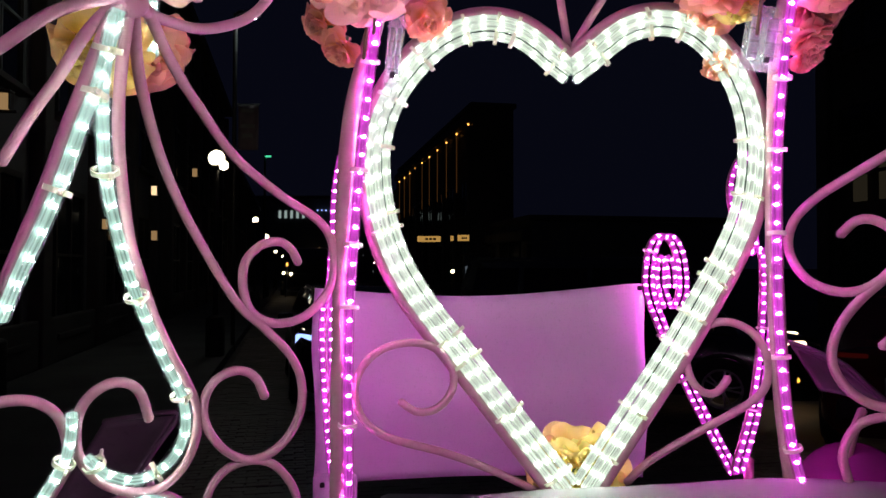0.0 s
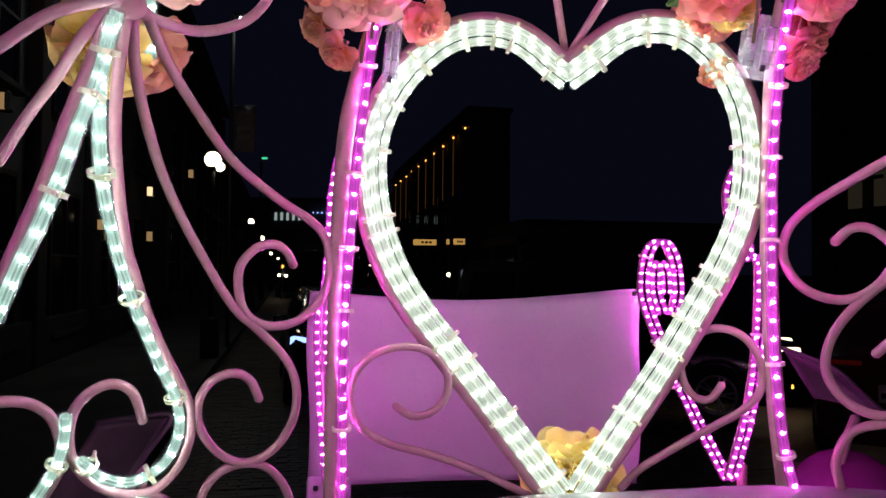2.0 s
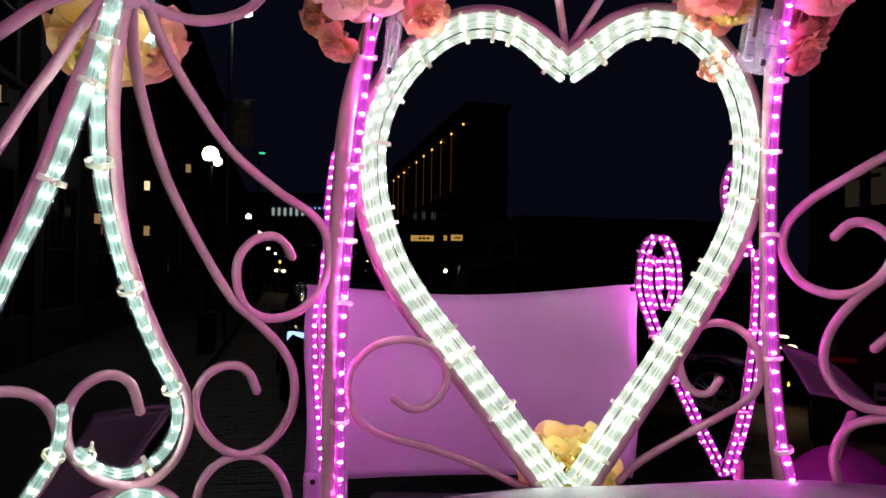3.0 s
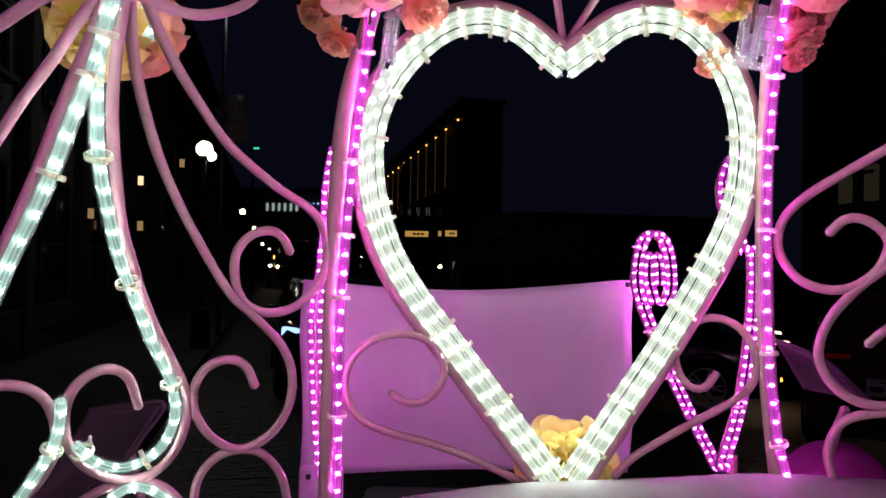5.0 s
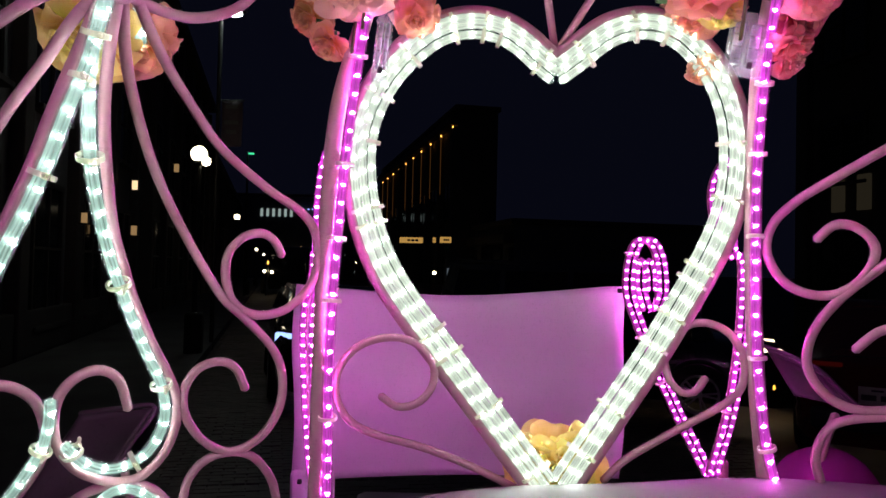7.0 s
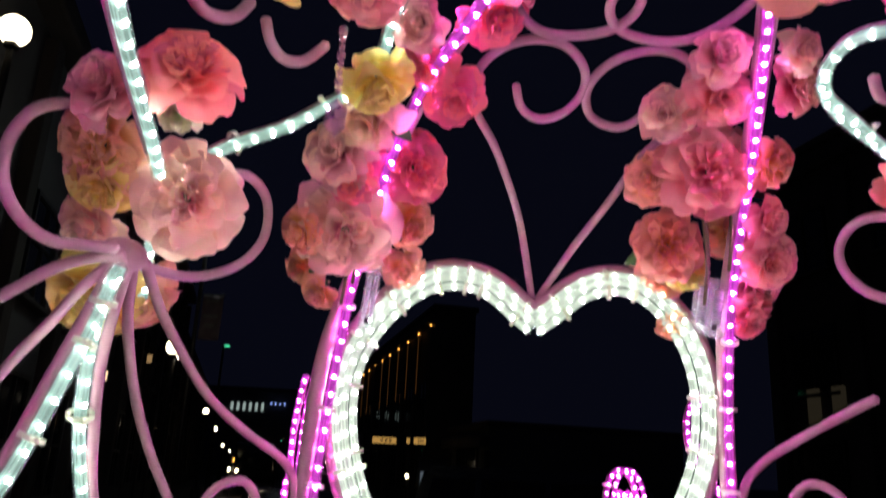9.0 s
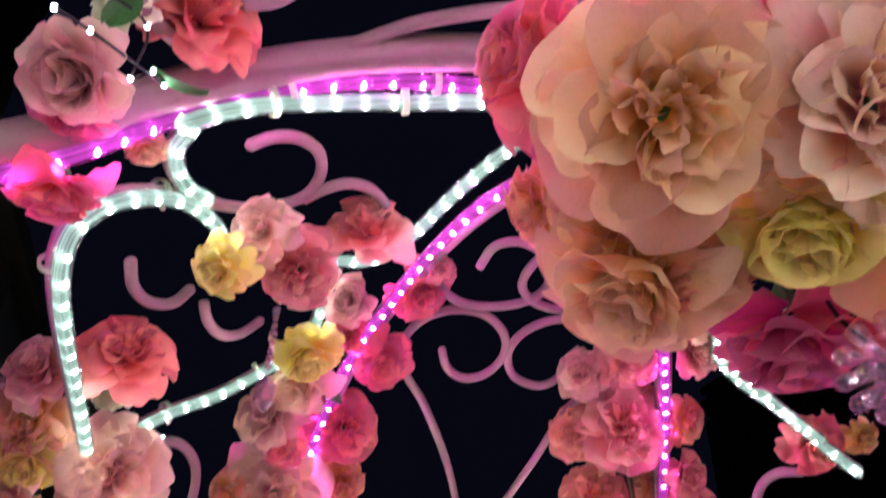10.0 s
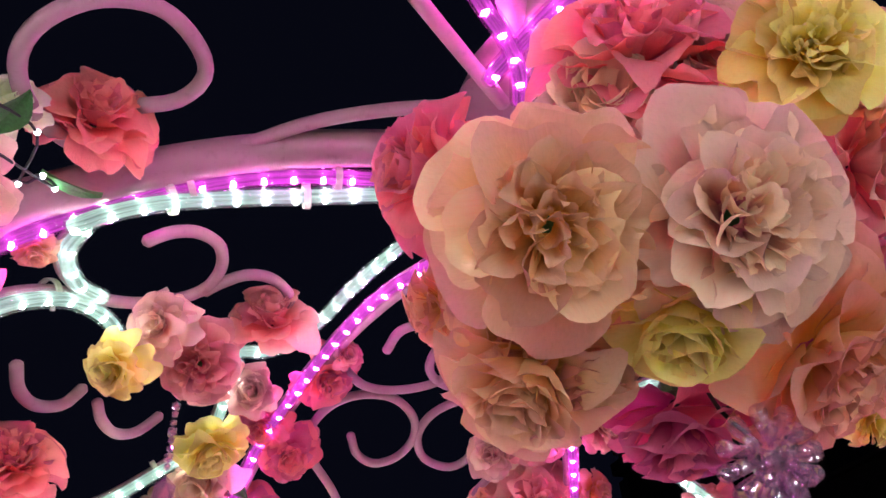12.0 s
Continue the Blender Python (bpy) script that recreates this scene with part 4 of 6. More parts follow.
ROSES_ROOF = [
    (-0.085, 0.441, 2.221, 0.0277, 1, (-0.28, -0.83, -0.48), 'open'),
    (-0.114, 0.446, 2.182, 0.0266, 2, (-0.36, -0.49, -0.79), 'open'),
    (-0.059, 0.504, 2.217, 0.0369, 3, (-0.08, -0.72, -0.69), 'full'),
    (0.002, 0.503, 2.273, 0.0404, 3, (-0.03, -0.95, 0.31), 'open'),
    (-0.015, 0.615, 2.25, 0.0315, 5, (-0.19, -0.85, -0.48), 'bud'),
    (-0.056, 0.66, 2.206, 0.0385, 2, (0.11, -0.26, -0.96), 'open'),
    (0.024, 0.725, 2.231, 0.036, 4, (0.11, -0.73, -0.68), 'open'),
    (-0.008, 0.694, 2.247, 0.0276, 4, (-0.37, -0.46, -0.81), 'open'),
    (0.061, 0.639, 2.279, 0.0372, 4, (0.32, -0.41, -0.86), 'open'),
    (0.081, 0.602, 2.288, 0.0181, 3, (0.15, -0.94, -0.3), 'bud'),
    (-0.068, 0.721, 2.197, 0.0409, 1, (-0.27, -0.69, -0.67), 'bud'),
    (-0.103, 0.237, 2.247, 0.0361, 6, (0.41, -0.91, 0.03), 'open'),
    (-0.157, 0.223, 2.173, 0.0336, 5, (-0.07, -0.53, -0.85), 'bud'),
    (-0.139, 0.211, 2.22, 0.0221, 9, (0.09, -0.99, -0.08), 'bud'),
    (-0.169, 0.251, 2.17, 0.0249, 8, (-0.02, -0.15, -0.99), 'open'),
    (-0.177, 0.285, 2.132, 0.0284, 4, (0.01, 0.12, -0.99), 'open'),
    (-0.149, 0.325, 2.202, 0.0156, 0, (0.22, -0.01, -0.98), 'open')]
ROSES_SIDE = [
    (0.516, 0.699, 2.147, 0.0349, 6, (0.12, -0.8, -0.58), 'open'),
    (0.571, 0.697, 2.156, 0.0205, 2, (0.13, -0.66, -0.74), 'open')]
ROSES_HEART = [
    (-0.16, 0.947, 2.085, 0.0294, 0, (-0.52, -0.64, -0.56), 'open'),
    (0.326, 0.974, 2.11, 0.0372, 7, (-0.2, -0.86, -0.46), 'open'),
    (0.439, 0.916, 2.091, 0.0376, 3, (0.46, -0.76, -0.46), 'open'),
    (0.434, 0.938, 2.041, 0.0233, 3, (0.35, -0.64, -0.68), 'open')]
ROSES_BALL = [
    (0.123, 0.102, 2.061, 0.047, 0, (-0.23, -0.73, -0.64), 'full'),
    (0.199, 0.084, 2.059, 0.0491, 1, (-0.07, -0.85, -0.52), 'full'),
    (0.083, 0.149, 2.131, 0.0401, 4, (-0.92, -0.36, -0.13), 'open'),
    (0.193, 0.103, 2.198, 0.0565, 4, (-0.25, -0.91, 0.33), 'full'),
    (0.176, 0.133, 2.165, 0.0413, 1, (-0.29, -0.94, -0.18), 'bud'),
    (0.235, 0.122, 2.195, 0.0475, 5, (-0.07, -0.98, -0.2), 'bud'),
    (0.253, 0.064, 2.147, 0.036, 2, (-0.28, -0.9, -0.35), 'full'),
    (0.31, 0.08, 2.16, 0.0276, 0, (0.27, -0.83, -0.49), 'open'),
    (0.31, 0.118, 2.128, 0.0367, 3, (0.42, -0.73, -0.54), 'open'),
    (0.326, 0.164, 2.098, 0.0263, 8, (0.49, -0.53, -0.69), 'open'),
    (0.268, 0.149, 2.027, 0.0517, 7, (0.36, -0.36, -0.86), 'full'),
    (0.191, 0.136, 2.041, 0.0357, 2, (-0.39, -0.06, -0.92), 'bud'),
    (0.129, 0.183, 2.034, 0.0449, 0, (-0.41, -0.09, -0.91), 'open'),
    (0.158, 0.177, 2.04, 0.0334, 7, (0.15, 0.04, -0.99), 'open'),
    (0.214, 0.206, 2.02, 0.0379, 8, (0.06, 0.11, -0.99), 'open'),
    (0.093, 0.202, 2.086, 0.0217, 7, (-0.93, -0.05, -0.37), 'open'),
    (0.116, 0.179, 2.067, 0.0297, 0, (-0.74, -0.16, -0.65), 'open'),
    (0.313, 0.189, 2.02, 0.0169, 2, (0.46, -0.35, -0.82), 'open'),
    (0.241, 0.179, 2.104, 0.0404, 5, (-0.16, -0.56, -0.81), 'open'),
    (0.191, 0.181, 2.1, 0.0428, 0, (-0.17, -0.64, -0.75), 'open'),
    (0.27, 0.173, 2.07, 0.0351, 8, (0.05, -0.48, -0.87), 'open')]
ROSES_TIP = [
    (0.173, 1.047, 1.509, 0.0654, 2, (0.06, -1.0, 0.07), 'full')]
for s, (rows, group, where) in enumerate(((ROSES_POST, "roses on the front post", "tied to the lit pink post"), (ROSES_POST_FAR, "roses on the other front post", "tied to the lit pink post"),
                                          (ROSES_JOINT, "roses at the scroll joint", "tied where pink scrolls meet"), (ROSES_ROOF, "roses on the roof scrolls", "tied to the roof scrolls"),
                                          (ROSES_SIDE, "roses on the side scrolls", "tied to the side scrolls"), (ROSES_HEART, "roses beside the heart", "tied beside the lit heart"),
                                          (ROSES_TIP, "rose at the heart", "behind the point of the heart"), (ROSES_BALL, "roses of the hanging ball", "in the hanging flower ball"))):
    for i, (x, y, z, r, hue, face, style) in enumerate(rows):
        rose((x, y, z), r * 1.04, hue, face, style, 31 * s + i, group, where)


# ---- the street at night ----
ASPHALT = surface("dark asphalt", (0.05, 0.05, 0.052), (0.035, 0.035, 0.037), 0.75, big=0.6, fine=30, bump=0.4, depth=0.01)
PAVER = surface("brick paving", (0.085, 0.07, 0.065), (0.06, 0.05, 0.048), 0.6, big=1.2, fine=40, bump=0.5, depth=0.006)
CONCRETE = surface("concrete pavement", (0.09, 0.088, 0.088), (0.07, 0.068, 0.068), 0.8, big=0.8, fine=25, bump=0.3, depth=0.006)
STONE = surface("dark facade stone", (0.07, 0.06, 0.058), (0.05, 0.045, 0.043), 0.8, big=0.7, fine=12, bump=0.5, depth=0.02)
STUCCO = surface("grey facade stucco", (0.13, 0.13, 0.14), (0.10, 0.10, 0.105), 0.85, big=0.4, fine=14, bump=0.3, depth=0.01)
IRON = surface("black iron", (0.03, 0.03, 0.032), (0.045, 0.045, 0.045), 0.5, metal=0.6)
CARPAINT = surface("black car paint", (0.012, 0.013, 0.016), (0.02, 0.02, 0.024), 0.16, big=1.5, fine=400, bump=0.02, coat=1.0)
REDPAINT = surface("dark red car paint", (0.10, 0.012, 0.014), (0.07, 0.01, 0.012), 0.2, big=1.5, fine=400, bump=0.02, coat=1.0)
TYRE = surface("tyre rubber", (0.018, 0.018, 0.018), (0.03, 0.03, 0.03), 0.8, fine=90)
ALLOY = surface("alloy rim", (0.6, 0.6, 0.62), (0.5, 0.5, 0.52), 0.35, metal=0.35, fine=120)
DARKGLASS = surface("dark window glass", (0.012, 0.014, 0.018), (0.02, 0.022, 0.026), 0.06, big=1, fine=3, bump=0.02)
LAMP_WHITE = glow("lamp globe glow", (1.0, 0.84, 0.58), 6.0)
LAMP_STREET = glow("street lamp glow", (0.85, 1.0, 0.93), 70.0)
LAMP_WARM = glow("warm window glow", (1.0, 0.60, 0.26), 0.28)
LAMP_GOLD = glow("gold bulb glow", (1.0, 0.42, 0.07), 3.0)
LAMP_CAR = glow("headlight glow", (1.0, 0.78, 0.46), 12.0)
LAMP_HEAD = glow("parked headlight glow", (1.0, 0.80, 0.5), 3.5)
LAMP_AMBER = glow("amber indicator glow", (1.0, 0.45, 0.05), 2.6)
LAMP_RED = glow("tail light glow", (1.0, 0.05, 0.04), 0.02)
LAMP_BLUE = glow("blue light glow", (0.3, 0.45, 1.0), 2.0)
LAMP_GREEN = glow("green light glow", (0.1, 1.0, 0.5), 0.8)
PLATE = surface("plate white", (0.5, 0.48, 0.45), (0.42, 0.4, 0.38), 0.5)
BANNER = surface("banner cloth", (0.11, 0.085, 0.11), (0.08, 0.065, 0.08), 0.85, fine=40)

# the street runs ahead and a little to the left
SLOPE = -0.222
ROAD = math.atan2(-SLOPE, 1)


def street(across, along, z=0.0):
    """A place from metres across the street's left building line (to its right) and along the street."""
    c, s = math.cos(ROAD), math.sin(ROAD)
    return Vector((-4.0 + across * c - along * s, along * c + across * s, z))


TURN_ROAD = Matrix.Rotation(ROAD, 4, "Z")


def slab(name, a0, a1, l0, l1, z0, z1, mat, label=""):
    bm = block((a1 - a0, l1 - l0, z1 - z0), street((a0 + a1) / 2, (l0 + l1) / 2, (z0 + z1) / 2), 0.0, TURN_ROAD)
    ob = part(name, bm, mat, soft=False)
    return tagged(ob, label or name, name, kind="structure")


g = bmesh.new()
bmesh.ops.create_grid(g, x_segments=40, y_segments=40, size=1500, matrix=Matrix.Translation((0, 0, -0.02)))
tagged(part("ground", g, ASPHALT), "dark night ground reaching the horizon", "ground", kind="structure")
slab("road", 2.75, 11.0, -30, 260, -0.016, 0.0, PAVER, "dark brick-paved street with worn joints")
slab("pavement", 0.0, 2.55, -30, 260, -0.015, 0.15, CONCRETE, "grey concrete pavement along the shop fronts")
slab("kerb", 2.55, 2.75, -30, 260, -0.015, 0.16, CONCRETE, "pale concrete kerb")
slab("pavement", 11.2, 13.8, -30, 260, -0.015, 0.15, CONCRETE, "grey concrete pavement on the far side")
slab("kerb", 11.0, 11.2, -30, 260, -0.015, 0.16, CONCRETE, "pale concrete kerb")


def facade(name, across, l0, l1, height, mat, side, label, bay=3.4, storeys=3, depth=9.0):
    """A street front: body, plinth, piers, cornice, and windows with frame and sill."""
    mid = across - side * depth / 2
    b = empty(name, street(across, (l0 + l1) / 2))
    tagged(b, label, "building")
    part("wall", block((depth, l1 - l0, height), street(mid, (l0 + l1) / 2, height / 2), 0, TURN_ROAD), mat, b, soft=False)
    part("roof", block((depth + 0.3, l1 - l0 + 0.2, 0.25), street(mid, (l0 + l1) / 2, height + 0.12), 0.03, TURN_ROAD), STONE, b, soft=False)
    part("cornice", block((0.5, l1 - l0, 0.45), street(across + side * 0.2, (l0 + l1) / 2, height - 0.6), 0.06, TURN_ROAD), STONE, b, soft=False)
    part("plinth", block((0.2, l1 - l0, 0.8), street(across + side * 0.08, (l0 + l1) / 2, 0.5), 0.03, TURN_ROAD), STONE, b, soft=False)
    n = max(1, int((l1 - l0) / bay))
    step = (l1 - l0) / n
    for i in range(n + 1):
        part("pier", block((0.28, 0.5, height - 1.0), street(across + side * 0.1, min(l1 - 0.25, max(l0 + 0.25, l0 + i * step)), (height - 1.0) / 2), 0.03, TURN_ROAD), STONE, b, soft=False)
    for i in range(n):
        at = l0 + (i + 0.5) * step
        for k in range(storeys):
            zc = 1.9 + k * 3.6
            if zc + 1.3 > height:
                continue
            h = 2.6 if k == 0 else 1.9
            w = part("window", block((0.06, step * 0.5, h), street(across + side * 0.035, at, zc), 0.01, TURN_ROAD), DARKGLASS, b, soft=False)
            fr = bmesh.new()
            for dy, dz, sy, sz in ((-step * 0.25, 0, 0.09, h), (step * 0.25, 0, 0.09, h), (0, h / 2, step * 0.5 + 0.09, 0.09), (0, 0.1, step * 0.5, 0.05), (0, 0, 0.05, h)):
                block((0.10, sy, sz), street(across + side * 0.06, at + dy, zc + dz), 0, TURN_ROAD, fr)
            part("frame", fr, IRON, w, soft=False)
            part("sill", block((0.25, step * 0.5 + 0.3, 0.1), street(across + side * 0.1, at, zc - h / 2 - 0.05), 0.01, TURN_ROAD), STONE, w, soft=False)
    return b


facade("shop_building", 0.0, -6, 9, 13, STONE, 1, "dark stone shop building with tall windows", storeys=4)
facade("shop_building", -0.3, 9.3, 24, 10, STUCCO, 1, "dim stucco shop building with narrow windows")
facade("shop_building", 0.0, 24.3, 46, 11.5, STONE, 1, "dark stone shop building down the street")
facade("shop_building", 0.0, 47, 90, 9, STUCCO, 1, "low dark shop building far down the street")
facade("office_building", 13.2, 38, 66, 10.2, STONE, -1, "dark corner building with gold bulbs on its piers", depth=2.2)
facade("office_building", 13.8, 68, 120, 9, STUCCO, -1, "low dark building far down the street")
facade("pale_building", 14.0, 30.5, 37, 3.8, STUCCO, -1, "low pale building beside the corner block", storeys=1)
facade("side_building", 20.0, 2, 20, 12, STONE, -1, "tall dark building with dim upper windows")



# ---- ties, boxes, beads ----
def along(run, where, across, rx, ry, tail=0.012):
    q = smooth(run, 0.004)
    fr = frames_along(q)
    for s in where:
        i = int(s * (len(q) - 1))
        cable_tie(q[i], fr[i][0], across(q[i], fr[i]), rx, ry, tail)


outward = lambda c, f: np.array((c[0] - 0.16, 0.0, c[2] - 1.85))
aside = lambda c, f: np.array((1.0, 0.2, 0.1))
along(HEART_L, (0.03, 0.103, 0.131, 0.178, 0.26, 0.336, 0.411, 0.514, 0.537, 0.72, 0.766, 0.86, 0.977), outward, 0.0205, 0.0088, 0.007)
along(HEART_R, (0.053, 0.144, 0.2, 0.278, 0.411, 0.493, 0.608, 0.636, 0.694, 0.751, 0.866, 0.947), outward, 0.0205, 0.0088, 0.007)
along(ROPE_D, (0.05, 0.23, 0.454, 0.684, 0.855, 0.985), aside, 0.011, 0.0085, 0.009)
along([(-0.265, 0.623, 1.995), (-0.274, 0.626, 1.968), (-0.283, 0.626, 1.936), (-0.294, 0.619, 1.897), (-0.307, 0.617, 1.856), (-0.321, 0.615, 1.819), (-0.338, 0.615, 1.783), (-0.36, 0.624, 1.742)], (0.265, 0.574), aside, 0.011, 0.0085, 0.009)
along([(-0.366, 0.753, 1.64), (-0.372, 0.764, 1.619), (-0.384, 0.775, 1.589), (-0.403, 0.779, 1.559), (-0.426, 0.781, 1.527)], (0.455,), aside, 0.010, 0.0085, 0.009)
along([(-0.24, 0.581, 2.089), (-0.231, 0.513, 2.104), (-0.22, 0.446, 2.113), (-0.209, 0.39, 2.121), (-0.2, 0.354, 2.132), (-0.191, 0.338, 2.149), (-0.178, 0.343, 2.172), (-0.162, 0.361, 2.194), (-0.144, 0.391, 2.214), (-0.131, 0.429, 2.226), (-0.125, 0.46, 2.23)], (0.532, 0.798), aside, 0.0085, 0.0085, 0.006)
along([(-0.217, 0.652, 2.117), (-0.192, 0.675, 2.145), (-0.155, 0.7, 2.175), (-0.118, 0.706, 2.203), (-0.083, 0.7, 2.226), (-0.058, 0.671, 2.245), (-0.045, 0.619, 2.26), (-0.033, 0.579, 2.269)], (0.134, 0.463), aside, 0.0085, 0.0085, 0.006)
along([(0.395, 0.639, 2.249), (0.411, 0.67, 2.235), (0.445, 0.682, 2.212), (0.483, 0.69, 2.181), (0.513, 0.69, 2.151), (0.544, 0.68, 2.114)], (0.45,), aside, 0.0085, 0.0085, 0.006)
along([(-0.121, 0.3, 2.206), (-0.1, 0.303, 2.222), (-0.067, 0.311, 2.241), (-0.014, 0.324, 2.261), (0.031, 0.329, 2.27), (0.084, 0.329, 2.276), (0.143, 0.329, 2.278)], (0.25, 0.6), lambda c, f: np.array((0, 0.3, 1.0)), 0.0085, 0.0085, 0.005)
along([(-0.17, 0.276, 2.157), (-0.155, 0.288, 2.18), (-0.131, 0.299, 2.207), (-0.102, 0.309, 2.23), (-0.068, 0.311, 2.25), (-0.03, 0.311, 2.264), (0.018, 0.314, 2.276), (0.083, 0.32, 2.284), (0.143, 0.325, 2.286)], (0.45, 0.75), lambda c, f: np.array((0, 0.3, 1.0)), 0.0085, 0.0085, 0.005)
along([(-0.125, 0.961, 1.488), (-0.121, 0.927, 1.689), (-0.116, 0.938, 1.825), (-0.106, 0.939, 1.943), (-0.087, 0.897, 2.075)], (0.18, 0.42, 0.55, 0.70, 0.92), aside, 0.0105, 0.0095, 0.006)
along([(0.442, 0.965, 1.499), (0.43, 0.96, 1.528), (0.413, 0.952, 1.588), (0.403, 0.953, 1.695), (0.405, 0.965, 1.807), (0.407, 0.968, 1.906), (0.406, 0.952, 1.995), (0.399, 0.902, 2.094)], (0.12, 0.3, 0.55, 0.72, 0.86), aside, 0.0105, 0.0095, 0.006)
along([(0.524, 1.85, 1.69), (0.537, 1.85, 1.731), (0.533, 1.85, 1.799), (0.518, 1.85, 1.846), (0.495, 1.85, 1.863), (0.471, 1.85, 1.845), (0.458, 1.85, 1.791), (0.458, 1.85, 1.729), (0.48, 1.85, 1.662), (0.521, 1.85, 1.568), (0.584, 1.85, 1.434), (0.656, 1.85, 1.298)], (0.3, 0.55, 0.7, 0.85), aside, 0.014, 0.010, 0.008)
along([(0.628, 1.75, 1.325), (0.668, 1.75, 1.468), (0.689, 1.75, 1.609), (0.697, 1.75, 1.75), (0.692, 1.75, 1.827), (0.67, 1.75, 1.82), (0.663, 1.75, 1.871), (0.675, 1.75, 1.942), (0.685, 1.75, 2.02)], (0.2, 0.45), aside, 0.014, 0.010, 0.008)

CASE = clear("clear plastic case", (0.95, 0.99, 0.96), (0.80, 0.92, 0.86), 0.2)
STEEL = surface("battery steel", (0.45, 0.46, 0.48), (0.35, 0.36, 0.38), 0.35, metal=0.8)


def battery_case(at, size, turn):
    """A clear battery case with lid ribs, two cells and a switch."""
    m = Matrix.Rotation(turn, 4, "Y")
    thing = empty("battery_case", at)
    tagged(thing, "clear plastic battery case tied among the roses", "battery case", "battery cases")
    w, d, h = size
    part("case", block(size, at, 0.003, m), CASE, thing)
    for k in (-1, 1):
        c = bmesh.new()
        bmesh.ops.create_cone(c, cap_ends=True, segments=12, radius1=w * 0.14, radius2=w * 0.14, depth=h * 0.66, matrix=Matrix.Translation(at) @ m @ Matrix.Translation((k * w * 0.24, 0, 0)))
        part("cell", c, STEEL, thing)
    for k in range(4):
        part("rib", block((w * 0.9, 0.002, 0.0025), Vector(at) + Vector((0, -d / 2 - 0.001, h * (-0.3 + 0.2 * k))), 0.0006, m), CASE, thing)
    part("switch", block((0.006, 0.004, 0.008), Vector(at) + m.to_3x3() @ Vector((w * 0.1, -d / 2 - 0.002, -h * 0.38)), 0.001, m), BLACK, thing)


battery_case((0.374, 0.925, 2.058), (0.042, 0.02, 0.075), 0.16)
battery_case((-0.066, 0.925, 2.046), (0.018, 0.02, 0.085), 0.10)

CRYSTAL = material("faceted pink crystal", lambda t: node(t, "ShaderNodeMixShader", {0: 0.36, 1: node(t, "ShaderNodeBsdfTransparent", {"Color": (0.97, 0.80, 0.93, 1)}).outputs[0],
                   2: node(t, "ShaderNodeBsdfPrincipled", {"Base Color": (0.95, 0.80, 0.93, 1), "Roughness": 0.06, "Metallic": 0.75, "Specular IOR Level": 1.0}).outputs[0]}).outputs[0])


def gem(at, r, stretch=1.0, turn=None, bm=None, cuts=1):
    bm = bm or bmesh.new()
    bmesh.ops.create_icosphere(bm, subdivisions=cuts, radius=r, matrix=Matrix.Translation(at) @ (turn or Matrix.Identity(4)) @ Matrix.Diagonal((1, 1, stretch, 1)))
    return bm


bead_at = Vector((0.230, 0.167, 1.991))
bead_axis = Vector((-0.18, -0.77, -0.61))
bead_turn = bead_axis.to_track_quat("Z", "Y").to_matrix()
bead = empty("crystal_ornament", bead_at)
tagged(bead, "faceted clear pink crystal flower hanging under the roses", "ornament")
part("core", gem(bead_at, 0.010, 1.0, None, None, 2), CRYSTAL, bead, soft=False)


def teardrop(at, way, length, wide):
    """A faceted drop bead that widens away from its foot."""
    m = Matrix.Translation(at) @ way.to_track_quat("Z", "Y").to_matrix().to_4x4()
    bm = bmesh.new()
    rings = [[bm.verts.new(m @ Vector((wide * k * math.cos(j * 0.7854 + 0.39 * (i % 2)), wide * k * math.sin(j * 0.7854 + 0.39 * (i % 2)), length * h))) for j in range(8)]
             for i, (h, k) in enumerate(((0.0, 0.22), (0.3, 0.55), (0.6, 0.92), (0.78, 1.0), (0.93, 0.72), (1.0, 0.3)))]
    for a, b in zip(rings, rings[1:]):
        for j in range(8):
            bm.faces.new((a[j], a[(j + 1) % 8], b[(j + 1) % 8], b[j]))
    bm.faces.new(rings[0][::-1])
    bm.faces.new(rings[-1])
    return bm


for ring, (n, rise, length, wide) in enumerate(((11, -0.15, 0.0165, 0.0043), (9, 0.45, 0.0135, 0.0038), (5, 1.05, 0.011, 0.0036))):
    for k in range(n):
        a = (k + 0.5 * ring) * 2 * math.pi / n
        d = bead_turn @ Vector((math.cos(a) * math.cos(rise), math.sin(a) * math.cos(rise), math.sin(rise)))
        part("petal_bead", teardrop(bead_at + d * 0.0075, d, length, wide), CRYSTAL, bead, soft=False)
part("wire", bar([bead_at + Vector((0, 0.004, 0.008)), bead_at + Vector((-0.008, 0.014, 0.030)), bead_at + Vector((-0.010, 0.02, 0.055))], 0.0011, 5), BLACK, bead)

drop = empty("crystal_drop", (-0.083, 0.575, 2.215))
tagged(drop, "clear crystal drop on a bead chain", "pendant")
for k in range(8):
    part("bead", gem((-0.083, 0.575, 2.214 - 0.0085 * k), 0.0034 if k % 3 else 0.0046, 1.2), CRYSTAL, drop, soft=False)
part("drop", gem((-0.083, 0.575, 2.128), 0.011, 1.7), CRYSTAL, drop, soft=False)

